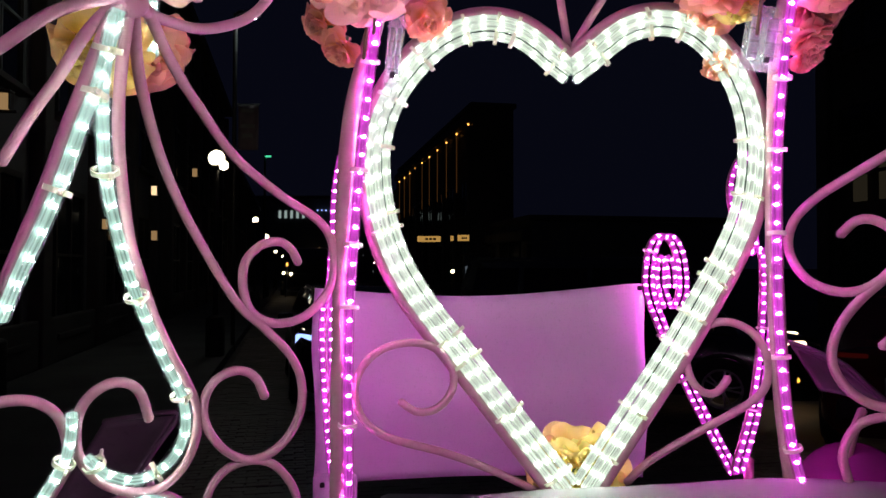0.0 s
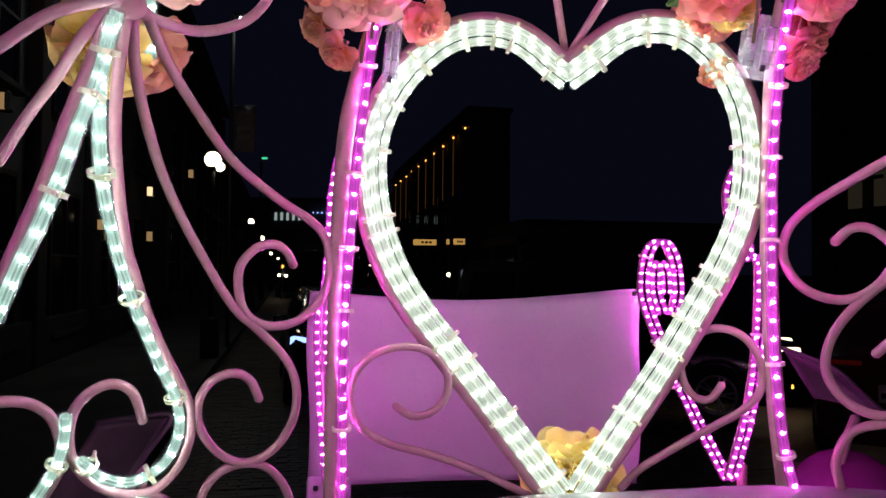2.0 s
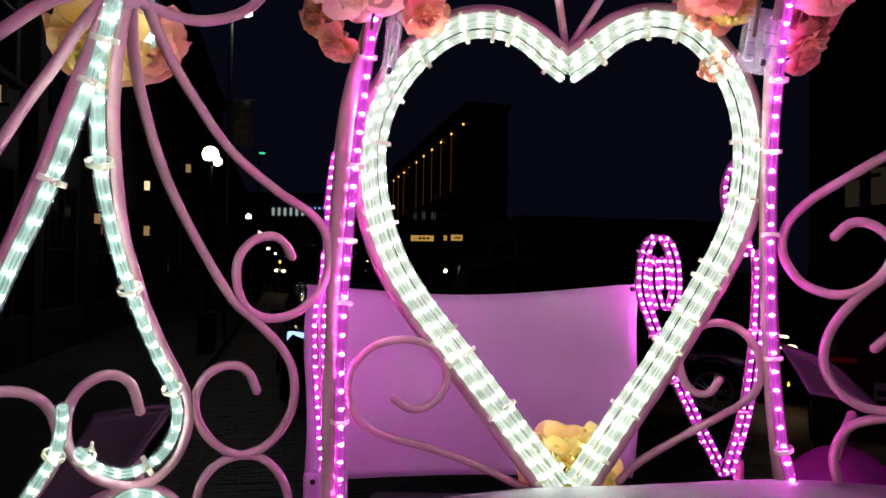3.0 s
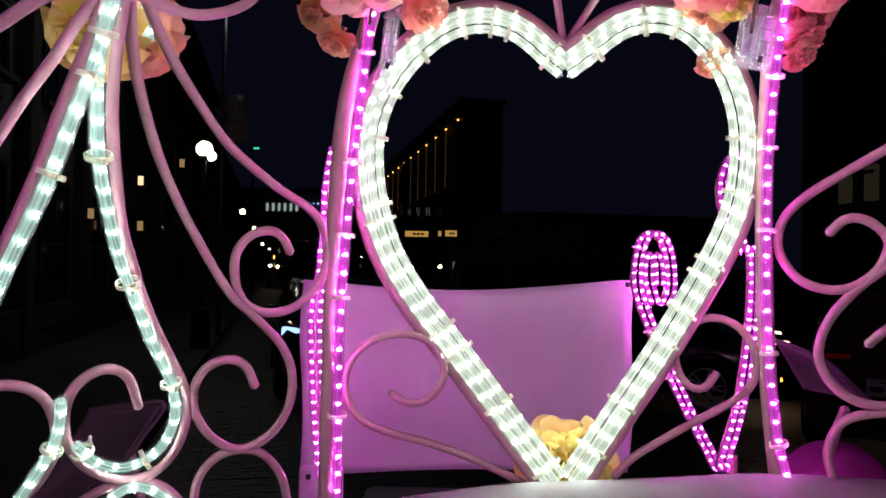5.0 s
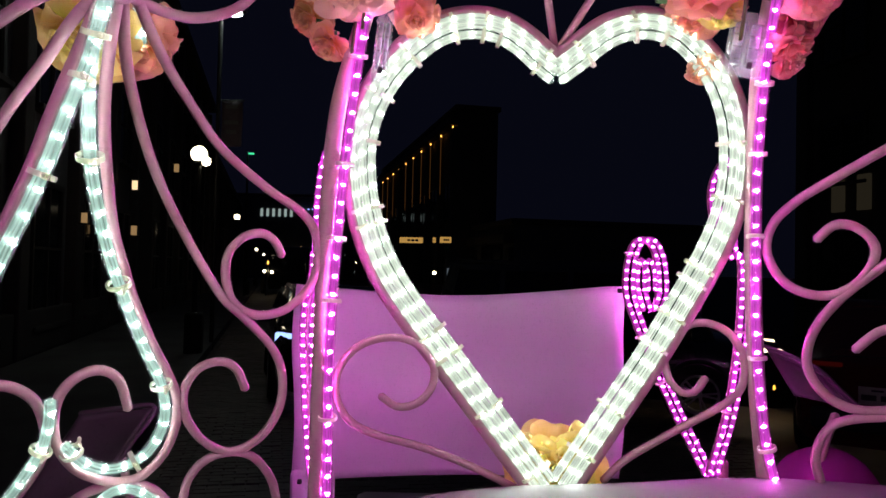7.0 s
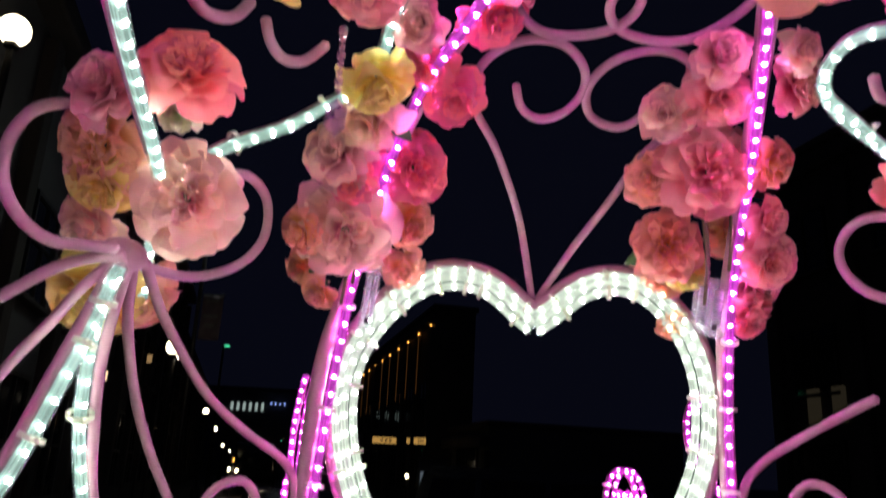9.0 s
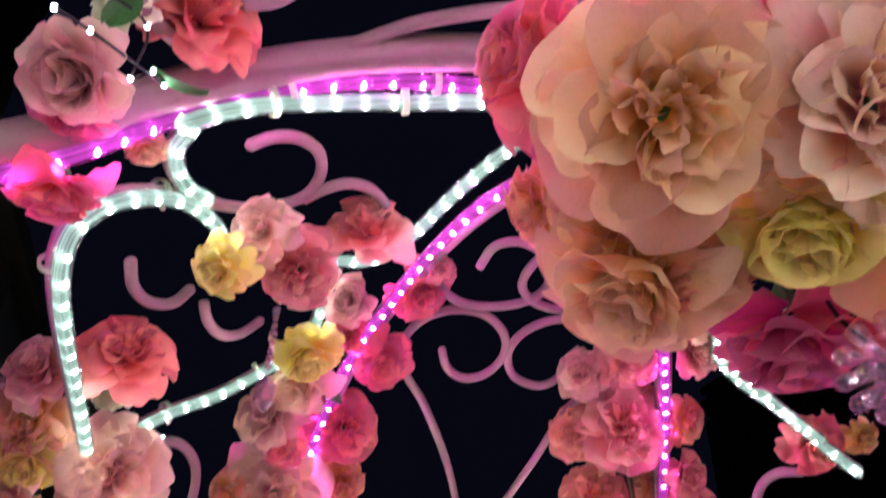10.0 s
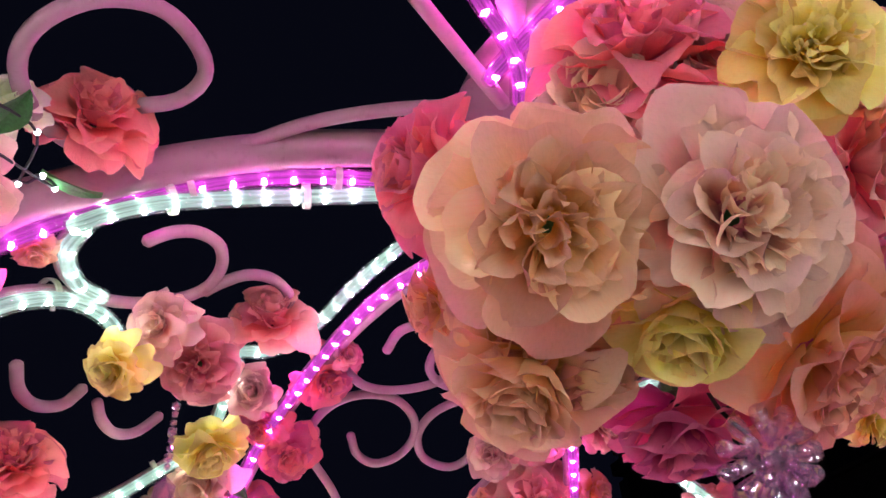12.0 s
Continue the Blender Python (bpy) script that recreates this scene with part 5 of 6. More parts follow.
fairy = empty("fairy_lights", (-0.13, 0.2, 2.18))
tagged(fairy, "cold white fairy lights on dark wire among leaves", "string lights")
wire = [(-0.136, 0.164, 2.18), (-0.119, 0.205, 2.195), (-0.132, 0.233, 2.181), (-0.122, 0.236, 2.191), (-0.119, 0.25, 2.194), (-0.14, 0.19, 2.172), (-0.15, 0.17, 2.165)]
part("wire", bar(wire, 0.0009, 5), BLACK, fairy)
for q in wire:
    part("bulb", gem(q, 0.0017, 1.4), COLD_LED, fairy)
for k, q in enumerate(((-0.14, 0.2, 2.19), (-0.125, 0.24, 2.20), (-0.15, 0.22, 2.185))):
    ob = new("leaf", LEAF_MESH)
    ob.parent = fairy
    ob.matrix_parent_inverse = fairy.matrix_basis.inverted()
    ob.matrix_basis = Matrix.Translation(q) @ Euler((0.8 + k, 1.2, 2.1 * k)).to_matrix().to_4x4() @ Matrix.Scale(0.035, 4)

# stray stems and wires between the roses
STEM = surface("brown stem", (0.12, 0.09, 0.04), (0.08, 0.12, 0.03), 0.7, fine=80)
for k, (x, y, z) in enumerate(((-0.10, 0.90, 2.08), (-0.085, 0.87, 2.10), (0.36, 0.90, 2.12), (0.375, 0.86, 2.14), (0.35, 0.88, 2.10))):
    st = part("stem", bar([(x, y, z - 0.05), (x + 0.004, y - 0.005, z), (x - 0.004, y - 0.02, z + 0.06)], 0.0022, 6), STEM)
    tagged(st, "thin brown-green stem bound to the post", "stem", "flower stems")

# ---- mudguards and pink lamp globe outside the cage ----
GUARD = surface("mauve plastic", (0.085, 0.06, 0.08), (0.065, 0.045, 0.06), 0.35, big=6, fine=90, bump=0.1, depth=0.001)


def mudguard(a, b, c, d, bulge, lip):
    """A bowed sheet between four corners with a rolled rim."""
    bm = bmesh.new()
    a, b, c, d = (Vector(q) for q in (a, b, c, d))
    n, rows = 14, []
    nor = (b - a).cross(d - a).normalized()
    for j in range(n + 1):
        v = j / n
        rows.append([bm.verts.new(a.lerp(b, i / n).lerp(d.lerp(c, i / n), v) + nor * (bulge * math.sin(math.pi * i / n) ** 0.7 * math.sin(math.pi * v) ** 0.7)) for i in range(n + 1)])
    for p, q in zip(rows, rows[1:]):
        for i in range(n):
            bm.faces.new((p[i], p[i + 1], q[i + 1], q[i]))
    bm.normal_update()
    bmesh.ops.solidify(bm, geom=bm.faces[:], thickness=0.008)
    g = part("mudguard", bm, GUARD, carriage, "dull mauve plastic mudguard")
    part("rim", bar([a, a.lerp(b, 0.5) + Vector((0, 0, 0.004)), b, b.lerp(c, 0.5), c], lip, 8), GUARD, g)


mudguard((-0.73, 1.60, 1.462), (-0.583, 1.62, 1.474), (-0.668, 1.58, 1.325), (-0.86, 1.56, 1.24), 0.02, 0.006)
mudguard((0.82, 1.92, 1.605), (0.94, 1.88, 1.553), (1.06, 1.9, 1.452), (0.90, 1.93, 1.482), 0.03, 0.005)
part("strut", bar([(-0.64, 1.60, 1.37), (-0.60, 1.55, 1.30), (-0.55, 1.5, 1.2)], 0.009), PINK_PAINT, carriage)
part("strut", bar([(0.99, 1.9, 1.44), (0.96, 1.9, 1.36), (0.92, 1.9, 1.2)], 0.012), PINK_PAINT, carriage)
PINKGLASS = clear("pink lamp plastic", (0.85, 0.35, 0.8), (0.7, 0.12, 0.6), 0.5)
gl = empty("pink_globe_lamp", (1.0, 1.95, 1.1))
tagged(gl, "pink translucent globe lamp on the carriage's side", "lamp")
gb = bmesh.new()
bmesh.ops.create_uvsphere(gb, u_segments=28, v_segments=18, radius=0.135, matrix=Matrix.Translation((0.99, 1.95, 1.215)))
part("globe", gb, PINKGLASS, gl)
part("base", block((0.1, 0.1, 0.06), (0.99, 1.95, 1.06), 0.02), PINK_PAINT, gl)
# floor and chassis of the carriage
part("floor", block((1.3, 1.7, 0.05), (0.165, 0.25, 0.62), 0.02), PINK_PAINT, carriage)
part("apron", block((1.0, 0.04, 0.76), (0.165, 1.0, 0.98), 0.015), VINYL, carriage, "pink-tinted white vinyl front apron")
part("chassis", block((0.9, 3.0, 0.10), (0.165, 1.0, 0.54), 0.02), BLACK, carriage)


def wheel(at, radius, width, parent, axis_turn, hub=True):
    """Tyre with rounded shoulders, rim ring, five paired spokes and a hub cap."""
    m = Matrix.Translation(at) @ Matrix.Rotation(axis_turn, 4, "Z")
    w = part("wheel", bmesh_ring([(radius * 0.66, -width / 2), (radius * 0.93, -width / 2), (radius, -width * 0.3), (radius, width * 0.3), (radius * 0.93, width / 2), (radius * 0.66, width / 2)], m), TYRE, parent, "black rubber tyre")
    part("rim", bmesh_ring([(radius * 0.58, -width * 0.45), (radius * 0.67, -width * 0.5), (radius * 0.67, width * 0.45), (radius * 0.58, width * 0.4)], m), ALLOY, w, "grey alloy rim")
    for k in range(10):
        a = (k // 2) * 2 * math.pi / 5 + (0.16 if k % 2 else -0.16)
        part("spoke", block((radius * 0.56, 0.03, radius * 0.06), (0, 0, 0), 0.006, m @ Matrix.Rotation(a, 4, "Y") @ Matrix.Translation((radius * 0.32, -width * 0.42, 0))), ALLOY, w)
    part("hub_cap", block((radius * 0.2, 0.04, radius * 0.2), (0, 0, 0), 0.015, m @ Matrix.Translation((0, -width * 0.42, 0))), ALLOY, w)
    return w


def bmesh_ring(profile, m, n=32):
    """A closed profile of (radius, offset along the axle) turned round the y axis."""
    bm = bmesh.new()
    rings = [[bm.verts.new(m @ Vector((r * math.cos(2 * math.pi * k / n), y, r * math.sin(2 * math.pi * k / n)))) for r, y in profile] for k in range(n)]
    for a, b in zip(rings, rings[1:] + rings[:1]):
        for i in range(len(profile)):
            j = (i + 1) % len(profile)
            bm.faces.new((a[i], a[j], b[j], b[i]))
    return bm


for x in (-0.72, 1.05):
    for y in (2.2, -0.3):
        wheel((x, y, 0.52), 0.52, 0.07, carriage, math.pi / 2)


# ---- vehicles ----
def car(at, turn, paint, label, tall=1.75, long=4.6, lamps=LAMP_HEAD, tail=LAMP_RED, amber=True, plate=-0.05):
    """A parked car: nose towards its own +x. Body by cross-sections, glass, wheels, lamps, bumper, plate, mirrors."""
    m = Matrix.Translation(at) @ Matrix.Rotation(turn, 4, "Z")
    c = new("car")
    c.matrix_basis = m
    tagged(c, label, "car")
    inv = m
    half = 0.92
    body = bmesh.new()
    secs = []
    for s in np.linspace(0, 1, 25):
        x = -long / 2 + long * s
        nose = min(1, (1 - s) / 0.10) ** 0.5
        tailf = min(1, s / 0.06 + 0.25) ** 0.5
        w = half * (0.80 + 0.20 * min(nose, tailf))
        hood = 1.02 if s < 0.72 else 1.02 - 0.16 * ((s - 0.72) / 0.28) ** 1.5
        low = 0.24
        pts = []
        for y, z in ((-0.86, low), (-0.98, low + 0.12), (-1.0, 0.62), (-0.985, hood - 0.12), (-0.93, hood - 0.02), (-0.6, hood + 0.03), (0, hood + 0.05), (0.6, hood + 0.03), (0.93, hood - 0.02), (0.985, hood - 0.12), (1.0, 0.62), (0.98, low + 0.12), (0.86, low)):
            zz = low + (z - low) * (0.55 + 0.45 * min(nose, tailf)) if z < 0.6 else z
            pts.append(body.verts.new(inv @ Vector((x, y * w, zz))))
        secs.append(pts)
    for a, b in zip(secs, secs[1:]):
        for i in range(len(a) - 1):
            body.faces.new((a[i], b[i], b[i + 1], a[i + 1]))
    body.faces.new(secs[0])
    body.faces.new(secs[-1][::-1])
    bd = part("body", body, paint, c)
    cab = bmesh.new()
    x0, x1, rise = -long * 0.47, long * 0.20, tall
    ring0 = [cab.verts.new(inv @ Vector(q)) for q in ((x0, -0.86, 1.0), (x1 + 0.5, -0.86, 1.0), (x1 + 0.5, 0.86, 1.0), (x0, 0.86, 1.0))]
    ring1 = [cab.verts.new(inv @ Vector(q)) for q in ((x0 + 0.22, -0.68, rise), (x1 - 0.25, -0.68, rise), (x1 - 0.25, 0.68, rise), (x0 + 0.22, 0.68, rise))]
    for i in range(4):
        cab.faces.new((ring0[i], ring0[(i + 1) % 4], ring1[(i + 1) % 4], ring1[i]))
    cab.faces.new(ring1)
    bmesh.ops.bevel(cab, geom=cab.edges[:], offset=0.07, segments=3, affect="EDGES")
    part("cabin", cab, paint, c)
    for side in (-1, 1):
        for xa, xb in ((x0 + 0.25, x0 + 0.95), (x0 + 1.02, x0 + 1.85), (x0 + 1.92, x1 + 0.15)):
            g2 = bmesh.new()
            z0, z1 = 1.08, rise - 0.14
            q = [(xa, z0), (xb, z0), (xb - (0.22 if xb > x1 else 0.0), z1), (xa + (0.12 if xa < x0 + 0.3 else 0.0), z1)]
            fs = [g2.verts.new(inv @ Vector((x, side * (0.875 - 0.18 * (z - 1.0) / (rise - 1.0)), z))) for x, z in q]
            g2.faces.new(fs if side < 0 else fs[::-1])
            part("window", g2, DARKGLASS, c, soft=False)
        mir = part("mirror", block((0.10, 0.20, 0.14), inv @ Vector((x1 + 0.2, side * 1.02, 1.10)), 0.03, Matrix.Rotation(turn, 4, "Z")), paint, c)
        part("headlight", block((0.42, 0.10, 0.15), inv @ Vector((long / 2 - 0.36, side * 0.78, 0.86)), 0.03, Matrix.Rotation(turn - side * 0.45, 4, "Z")), lamps, c)
        if amber:
            part("indicator", block((0.20, 0.06, 0.08), inv @ Vector((long / 2 - 0.20, side * 0.80, 0.50)), 0.02, Matrix.Rotation(turn - side * 0.5, 4, "Z")), LAMP_AMBER, c)
        part("tail_light", block((0.08, 0.36, 0.05), inv @ Vector((-long / 2 + 0.03, side * 0.66, 0.98)), 0.02, Matrix.Rotation(turn, 4, "Z")), tail, c)
        for x in (-long * 0.30, long * 0.27):
            arch = bmesh_ring([(0.37, -0.04), (0.42, -0.05), (0.42, 0.03), (0.37, 0.03)], inv @ Matrix.Translation((x, side * 0.90, 0.36)))
            part("wheel_arch", arch, BLACK, c)
            wheel(inv @ Vector((x, side * 0.86, 0.36)), 0.36, 0.22, c, turn + (0 if side < 0 else math.pi))
    part("bumper", block((0.12, 1.5, 0.2), inv @ Vector((-long / 2 + 0.0, 0, 0.48)), 0.04, Matrix.Rotation(turn, 4, "Z")), BLACK, c)
    part("grille", block((0.06, 0.9, 0.22), inv @ Vector((long / 2 - 0.02, 0, 0.68)), 0.02, Matrix.Rotation(turn, 4, "Z")), BLACK, c)
    pl = part("number_plate", block((0.02, 0.31, 0.16), inv @ Vector((-long / 2 - 0.03, plate, 0.72)), 0.004, Matrix.Rotation(turn, 4, "Z")), PLATE, c, "white plate with unreadable dark bars")
    for dy, dz, sy, sz in ((0, 0.05, 0.10, 0.016), (-0.075, -0.015, 0.10, 0.05), (0.07, -0.015, 0.12, 0.05)):
        part("plate_bar", block((0.006, sy, sz), inv @ Vector((-long / 2 - 0.041, plate + dy, 0.72 + dz)), 0, Matrix.Rotation(turn, 4, "Z")), BLACK, pl, soft=False)
    return c


suv_turn = radians(-20)
front_wheel = Vector((3.12, 9.2, 0))
suv_mid = front_wheel - Matrix.Rotation(suv_turn, 3, "Z") @ Vector((4.7 * 0.27, -0.86, 0))
car(suv_mid, suv_turn, CARPAINT, "black SUV with dim headlight at the kerb", 1.92, 4.7)
car((5.34, 8.76, 0), radians(58), REDPAINT, "dark red car seen from behind, tail lamps dim", 1.55, 4.5, amber=False, plate=0.2)
car((-1.62, 11.6, 0), radians(-76), CARPAINT, "black car with a bluish headlight", 1.5, 4.4, lamps=LAMP_BLUE, amber=False)

# bus far down the street
bus = empty("bus", (-10.3, 47.5, 0))
tagged(bus, "dark city bus with lit headlights and amber sign", "bus")
part("body", block((2.5, 9.0, 2.6), (-10.3, 51.0, 1.65), 0.2, TURN_ROAD), CARPAINT, bus)
part("windscreen", block((2.1, 0.05, 1.0), (-9.35, 46.62, 1.9), 0.03, TURN_ROAD), DARKGLASS, bus)
part("sign", block((0.8, 0.06, 0.2), (-10.2, 46.5, 1.95), 0.01, TURN_ROAD), LAMP_GOLD, bus, "amber destination sign, unreadable")
for x in (-10.75, -10.3):
    part("headlight", gem((x, 46.4, 1.42 if x != -10.3 else 1.38), 0.10), LAMP_CAR, bus)
for x in (-11.3, -9.3):
    wheel((x, 48.5, 0.48), 0.48, 0.25, bus, math.pi / 2 + ROAD)


# ---- street lamps ----
def globe_lamp(at, height, globe=0.2, glow_mat=LAMP_WHITE, twin=True):
    """Iron post with fluted foot, collar and one or two globes."""
    x, y = at
    thing = empty("street_lamp", (x, y, 0.0))
    tagged(thing, "black iron street lamp with glowing white globes", "street lamp", "globe street lamps")
    part("post", bar([(x, y, 0.0), (x, y, height * 0.5), (x, y, height - globe)], 0.05, 10, 0.3), IRON, thing)
    part("foot", block((0.3, 0.3, 0.9), (x, y, 0.45), 0.06), IRON, thing)
    part("collar", block((0.16, 0.16, 0.1), (x, y, height - globe * 1.1), 0.03), IRON, thing)
    for k, (dx, dz, r) in enumerate(((0, 0, globe), (0.13, -0.13, globe * 0.6))[:2 if twin else 1]):
        b = bmesh.new()
        bmesh.ops.create_uvsphere(b, u_segments=20, v_segments=12, radius=r, matrix=Matrix.Translation((x + dx, y, height + dz)))
        part("globe", b, glow_mat, thing)


globe_lamp((-4.49, 14.0), 3.79, 0.15)
globe_lamp((-7.54, 28.0), 3.52, 0.11, twin=False)
globe_lamp((-10.7, 42.0), 3.47, 0.13, twin=False)
globe_lamp((-14.56, 60.0), 3.0, 0.12, twin=False)
globe_lamp((-15.4, 66.0), 2.7, 0.10, twin=False)
globe_lamp((-5.75, 9.3), 7.3, 0.21, twin=False)

mast = empty("mast_lamp", (-4.76, 16.0, 0.0))
tagged(mast, "tall steel street lamp with bright flat head", "street lamp")
part("pole", bar([(-4.76, 16, 0), (-4.76, 16, 4), (-4.76, 16, 7.15)], 0.045, 10, 0.3), IRON, mast)
part("arm", bar([(-4.76, 16, 7.1), (-4.66, 16, 7.2), (-4.47, 16, 7.15)], 0.03, 8, 0.05), IRON, mast)
hd = bmesh.new()
bmesh.ops.create_uvsphere(hd, u_segments=18, v_segments=10, radius=1.0, matrix=Matrix.Translation((-4.47, 16, 7.10)) @ Matrix.Diagonal((0.26, 0.12, 0.07, 1)))
part("head", hd, IRON, mast)
hd = bmesh.new()
bmesh.ops.create_uvsphere(hd, u_segments=18, v_segments=10, radius=1.0, matrix=Matrix.Translation((-4.47, 15.97, 7.06)) @ Matrix.Diagonal((0.17, 0.11, 0.07, 1)))
part("lens", hd, LAMP_STREET, mast)
ban = empty("banner", (-4.46, 16, 5.2))
tagged(ban, "dim cloth banner hanging from the lamp pole", "banner")
part("rod", bar([(-4.76, 16, 5.22), (-4.5, 16, 5.22), (-4.22, 16, 5.22)], 0.015, 6, 0.05), IRON, ban)
cl = bmesh.new()
rows = [[cl.verts.new((-4.69 + 0.44 * i / 8, 16 + 0.02 * math.sin(i * 0.9 + j * 0.4), 5.2 - 0.95 * j / 10)) for i in range(9)] for j in range(11)]
for a, b in zip(rows, rows[1:]):
    for i in range(8):
        cl.faces.new((a[i], b[i], b[i + 1], a[i + 1]))
cl.normal_update()
bmesh.ops.solidify(cl, geom=cl.faces[:], thickness=0.006)
part("cloth", cl, BANNER, ban)
for w, z in ((0.26, 5.08), (0.30, 4.75), (0.22, 4.55)):
    part("print_bar", block((w, 0.006, 0.08), (-4.47, 15.955, z), 0, None), STUCCO, ban, soft=False)


def sconce(at, size, mat=LAMP_WARM):
    thing = empty("wall_lantern", at)
    tagged(thing, "warm lit wall lantern on the dark facade", "wall lantern", "wall lanterns")
    x, y, z = at
    part("glass", block((size, size, size * 1.5), at, size * 0.15, TURN_ROAD), mat, thing)
    part("cap", block((size * 1.3, size * 1.3, size * 0.3), (x, y, z + size * 0.9), size * 0.1, TURN_ROAD), IRON, thing)
    part("bracket", block((size * 2.0, size * 0.3, size * 0.3), Vector((x, y, z - size * 0.9)), 0.01, TURN_ROAD), IRON, thing)
    for k in (-0.5, 0.5):
        part("bar", block((size * 0.1, size * 1.1, size * 1.5), Vector((x, y, z)) + TURN_ROAD.to_3x3() @ Vector((k * size, 0, 0)), 0, TURN_ROAD), IRON, thing, soft=False)


sconce((-8.21, 20.36, 3.83), 0.16, glow("lantern glow", (1.0, 0.70, 0.38), 1.2))
# the one at y 28.3 is added in place of a faintly gold-lit architrave
for q, s in (((-8.25, 20.5, 2.63), 0.17), ((-7.03, 15.05, 2.63), 0.13), ((-5.83, 9.65, 3.9), 0.14), ((-9.9, 28.3, 5.3), 0.2), ((-5.1, 6.0, 3.0), 0.13)):
    sconce(q, s)

# far lights
far = empty("far_building", (-21, 97, 0))
tagged(far, "far dark building with a row of white lit bays", "building")
part("wall", block((16, 6, 10.5), (-19, 100, 5.25), 0.1), STUCCO, far, soft=False)
part("roof", block((16.4, 6.4, 0.4), (-19, 100, 10.7), 0.1), STONE, far, soft=False)
BAY = glow("lit bay glow", (0.8, 1.0, 0.95), 0.3)
for k in range(6):
    part("window", block((0.35, 0.1, 1.0), (-23.0 + 0.75 * k, 96.9, 8.5), 0.05), BAY, far, soft=False)
for k in range(4):
    part("blue_lamp", gem((-18.2 + 0.55 * k, 96.8, 9.0), 0.1), LAMP_BLUE, far)
sig = empty("traffic_signal", (-10.05, 40, 0))
tagged(sig, "green traffic signal on a thin pole", "traffic light")
part("pole", bar([(-10.3, 40, 0), (-10.3, 40, 4), (-10.3, 40, 7.7)], 0.06, 8, 0.5), IRON, sig)
part("lamp", block((0.32, 0.1, 0.1), (-10.1, 39.9, 7.6), 0.04), LAMP_GREEN, sig)
rnd = random.Random(5)


def far_light(q, r, mat):
    thing = empty("distant_lamp", (q[0], q[1], 0))
    tagged(thing, "tiny far street light on a thin post", "street lamp", "distant lamps")
    part("bulb", gem(q, r), mat, thing)
    part("post", block((0.06, 0.06, q[2] - r * 0.5), (q[0], q[1], (q[2] - r * 0.5) / 2), 0.01), IRON, thing, soft=False)


for k in range(26):
    d = rnd.uniform(45, 110)
    q = street(rnd.uniform(3.2, 11.5), d, rnd.uniform(0.7, 3.4) * (1 + d / 160))
    far_light(q, 0.022 + 0.00038 * d, (LAMP_WARM, LAMP_CAR, BAY, LAMP_GREEN, LAMP_WARM)[k % 5])

# emission standing in for the bulbs' light running down the piers
GOLD_WASH = glow("gold wash glow", (1.0, 0.40, 0.10), 0.05)
# gold bulbs on the corner building, and its lit signs
for k in range(10):
    q = street(13.0, 38.2 + 2.9 * k, 9.3 - 0.02 * k)
    pl = empty("pier_lamp", q)
    tagged(pl, "small gold lamp washing a facade pier", "lamp", "gold pier lamps")
    part("bulb", gem(q, 0.065), LAMP_GOLD, pl)
    part("holder", block((0.14, 0.14, 0.3), q + Vector((0, 0, 0.2)), 0.02, TURN_ROAD), IRON, pl)
    # no fitting here: a glowing strip drawn as the lit streak below the bulb
    part("lit_rod", block((0.035, 0.035, 3.2), q - Vector((0, 0, 1.7)), 0, TURN_ROAD), GOLD_WASH, pl, "faint glowing strip standing in for gold light on the pier", soft=False)
SIGN = glow("lit sign face", (1.0, 0.55, 0.14), 0.42)
for x, y, z, w, h in ((-1.62, 39.6, 3.25, 1.2, 0.3), (0.15, 38.2, 3.25, 0.58, 0.3), (-0.42, 38.7, 3.25, 0.16, 0.26)):
    sg = empty("shop_sign", (x, y, z))
    part("bracket", block((0.05, 0.6, 0.05), (x, y + 0.3, z), 0), IRON, sg, soft=False)
    part("post", block((0.06, 0.06, z), (x, y + 0.08, z / 2), 0), IRON, sg, soft=False)
    tagged(sg, "glowing amber shop sign with unreadable writing", "sign", "amber shop signs")
    part("face", block((w, 0.05, h), (x, y - 0.06, z), 0.01), SIGN, sg, soft=False)
    part("box", block((w + 0.08, 0.1, h + 0.08), (x, y, z), 0.02), IRON, sg, soft=False)
    for i in range(3 if w > 0.3 else 1):
        part("print_bar", block((w * 0.12, 0.01, h * 0.35), (x - w * 0.1 + i * w * 0.17, y - 0.09, z), 0), BANNER, sg, soft=False)
kio = empty("kiosk", (0.74, 33, 0))
tagged(kio, "small glass kiosk lit bluish white", "kiosk")
part("box", block((1.2, 0.9, 2.3), (0.74, 33.5, 1.15), 0.03), STUCCO, kio, soft=False)
part("pane", block((1.0, 0.04, 0.95), (0.72, 33.03, 1.36), 0.01), glow("kiosk light", (0.7, 0.85, 1.0), 0.10), kio, soft=False)
part("roof", block((1.4, 1.1, 0.12), (0.74, 33.5, 2.36), 0.03), STONE, kio, soft=False)
for x, z, m in ((-0.35, 1.6, LAMP_CAR), (0.28, 1.45, LAMP_WARM)):
    far_light((x, 35.6, z), 0.10, m)
DIM = glow("dim window glow", (1.0, 0.8, 0.5), 0.014)
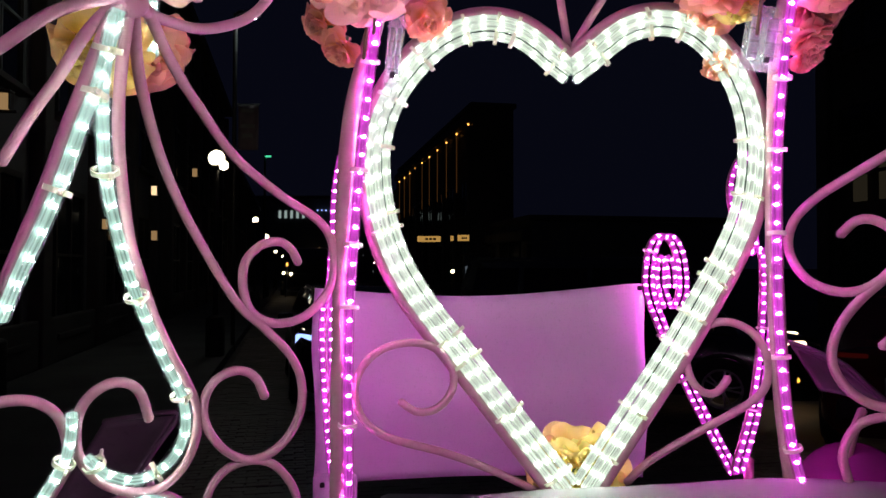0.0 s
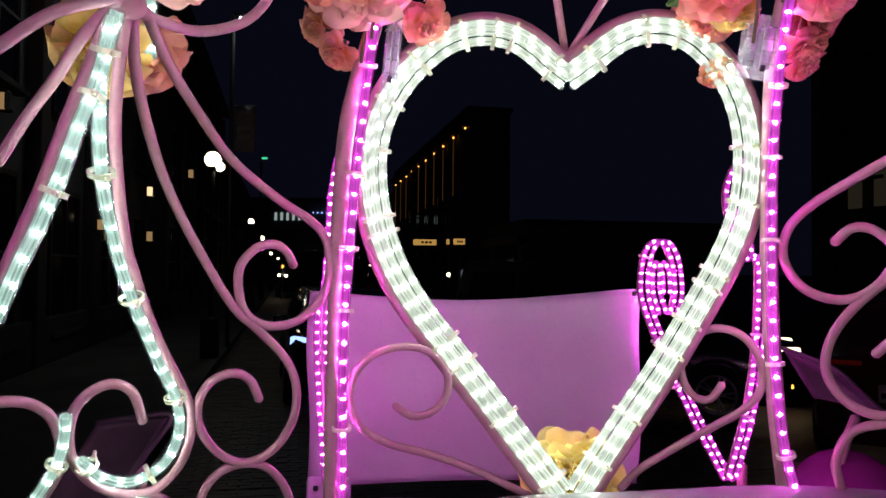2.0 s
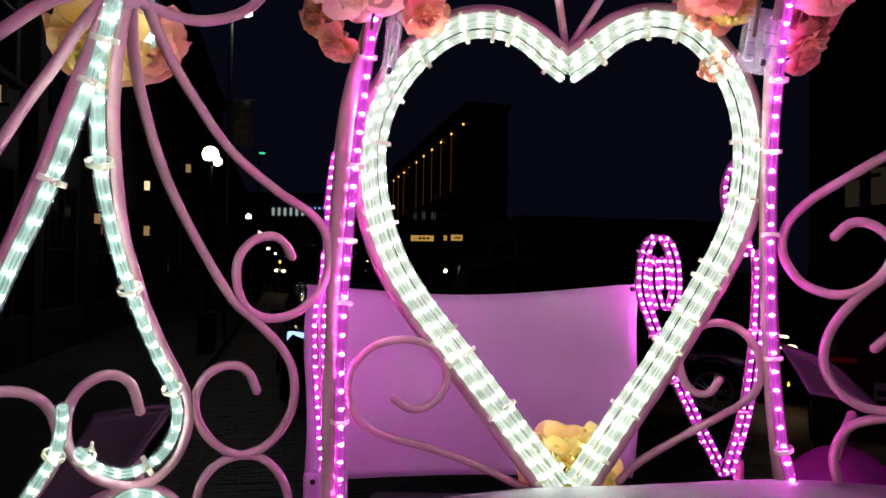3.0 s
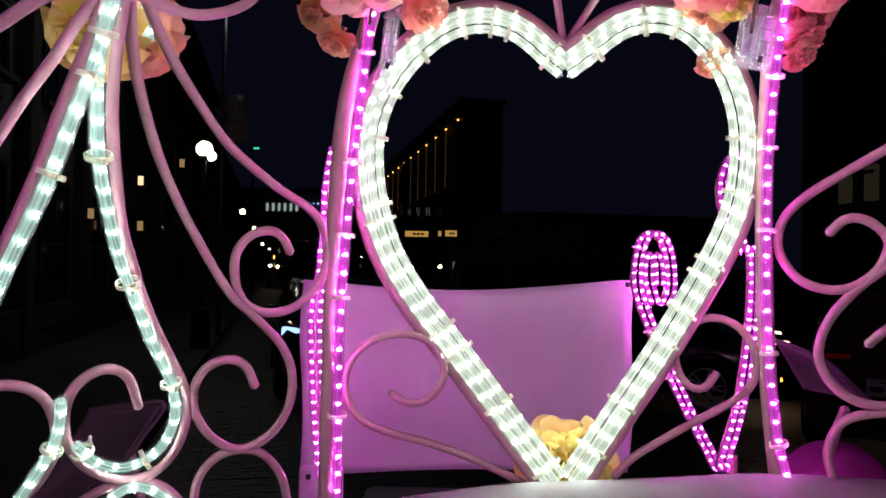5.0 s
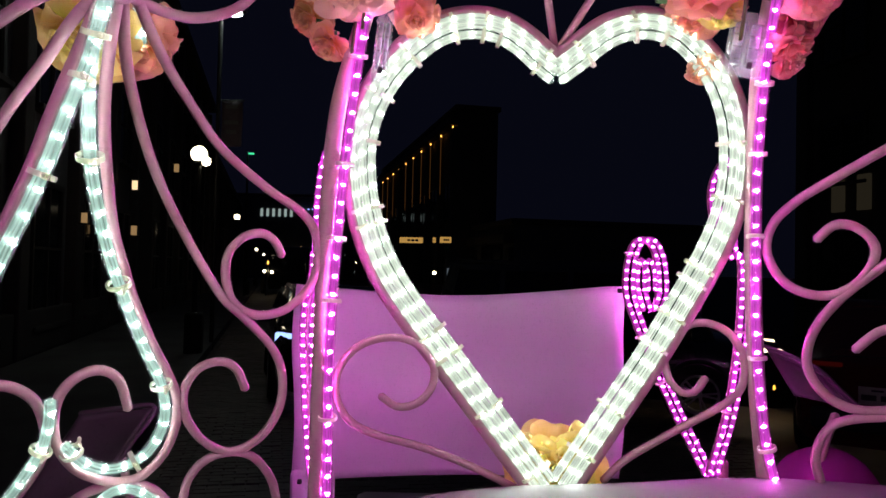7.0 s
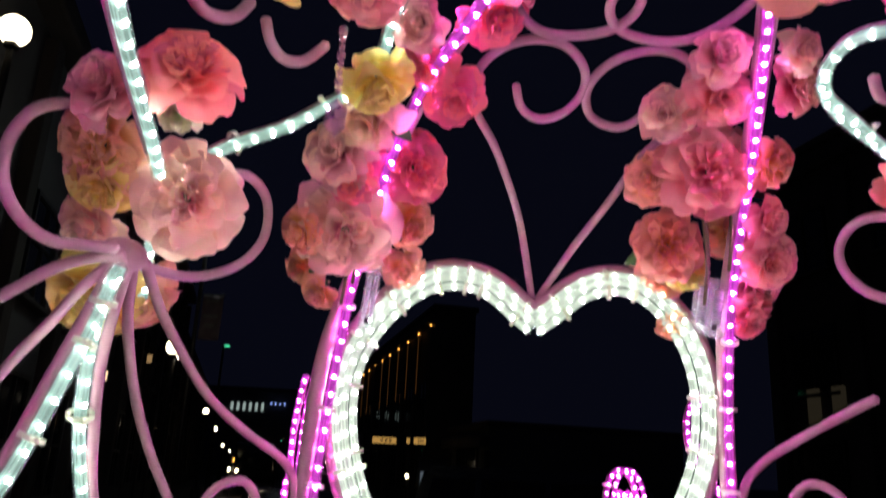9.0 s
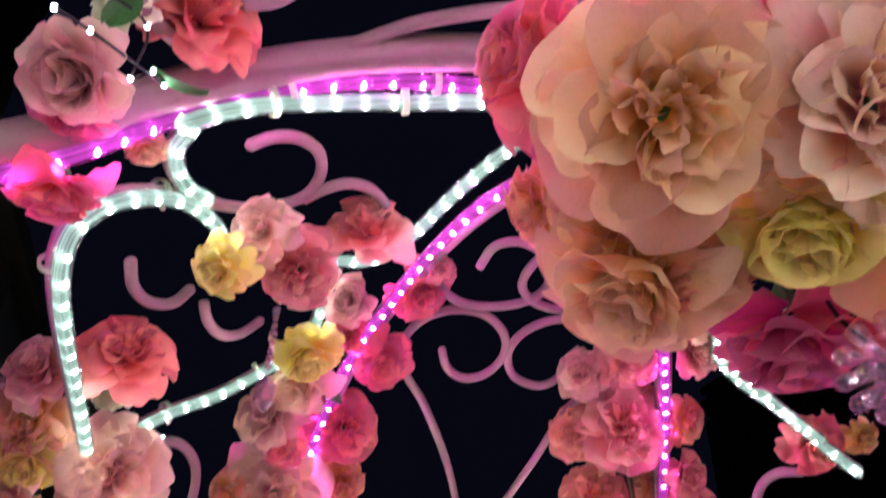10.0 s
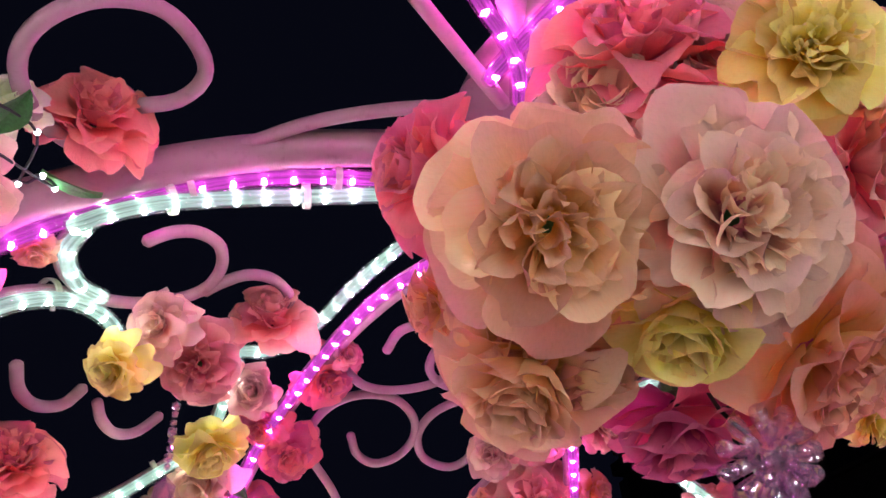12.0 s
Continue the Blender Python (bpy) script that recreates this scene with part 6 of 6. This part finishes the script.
for k, l in enumerate((18.3, 17.3, 16.4)):
    wn = part("window_lit", block((0.12, 0.45, 1.0), street(19.9, l, 4.2), 0.02, TURN_ROAD), DIM)
    tagged(wn, "dim warm lit window", "window", kind="structure")



# ---- brick paving of the street, nearest stretch brick by brick ----
BRICK = surface("worn paving brick", (0.11, 0.085, 0.075), (0.07, 0.058, 0.055), 0.5, big=2.0, fine=60, bump=0.5, depth=0.004)
brick_meshes = []
for k in range(4):
    bm = block((0.192, 0.092, 0.05), (0, 0, 0), 0.008, None, None, 1)
    for v in bm.verts:
        v.co += Vector(noise.noise_vector(v.co * 9 + Vector((k * 3.1, 0, 0)))) * 0.004
    me = bpy.data.meshes.new("brick")
    bm.to_mesh(me)
    bm.free()
    me.materials.append(BRICK)
    brick_meshes.append(me)
road_ob = bpy.data.objects["road"]
rnd = random.Random(11)
rest_v, rest_f = [], []
for j in range(150):
    for i in range(30):
        a, l = 2.86 + 0.2 * i + (0.1 if j % 2 else 0.0), 4.2 + 0.1 * j
        q = street(a, l, -0.012 + rnd.uniform(-0.004, 0.004))
        m = Matrix.Translation(q) @ Matrix.Rotation(ROAD + rnd.uniform(-0.03, 0.03), 4, "Z")
        if 3.0 < a < 4.9 and 5.6 < l < 8.5 and (i + j) > 0:
            ob = new("brick", brick_meshes[rnd.randrange(4)])
            ob.parent = road_ob
            ob.matrix_basis = m
        else:
            n = len(rest_v)
            for x, y, z in ((-0.094, -0.044, 0.02), (0.094, -0.044, 0.02), (0.094, 0.044, 0.02), (-0.094, 0.044, 0.02), (-0.098, -0.048, 0.0), (0.098, -0.048, 0.0), (0.098, 0.048, 0.0), (-0.098, 0.048, 0.0)):
                rest_v.append(tuple(m @ Vector((x, y, z))))
            rest_f += [(n, n + 1, n + 2, n + 3), (n + 4, n + 5, n + 1, n), (n + 5, n + 6, n + 2, n + 1), (n + 6, n + 7, n + 3, n + 2), (n + 7, n + 4, n, n + 3)]
me = bpy.data.meshes.new("paving_bricks")
me.from_pydata(rest_v, [], rest_f)
me.materials.append(BRICK)
pb = new("paving_bricks", me)
pb.parent = road_ob
tagged(pb, "worn dark bricks of the street", kind="stuff")
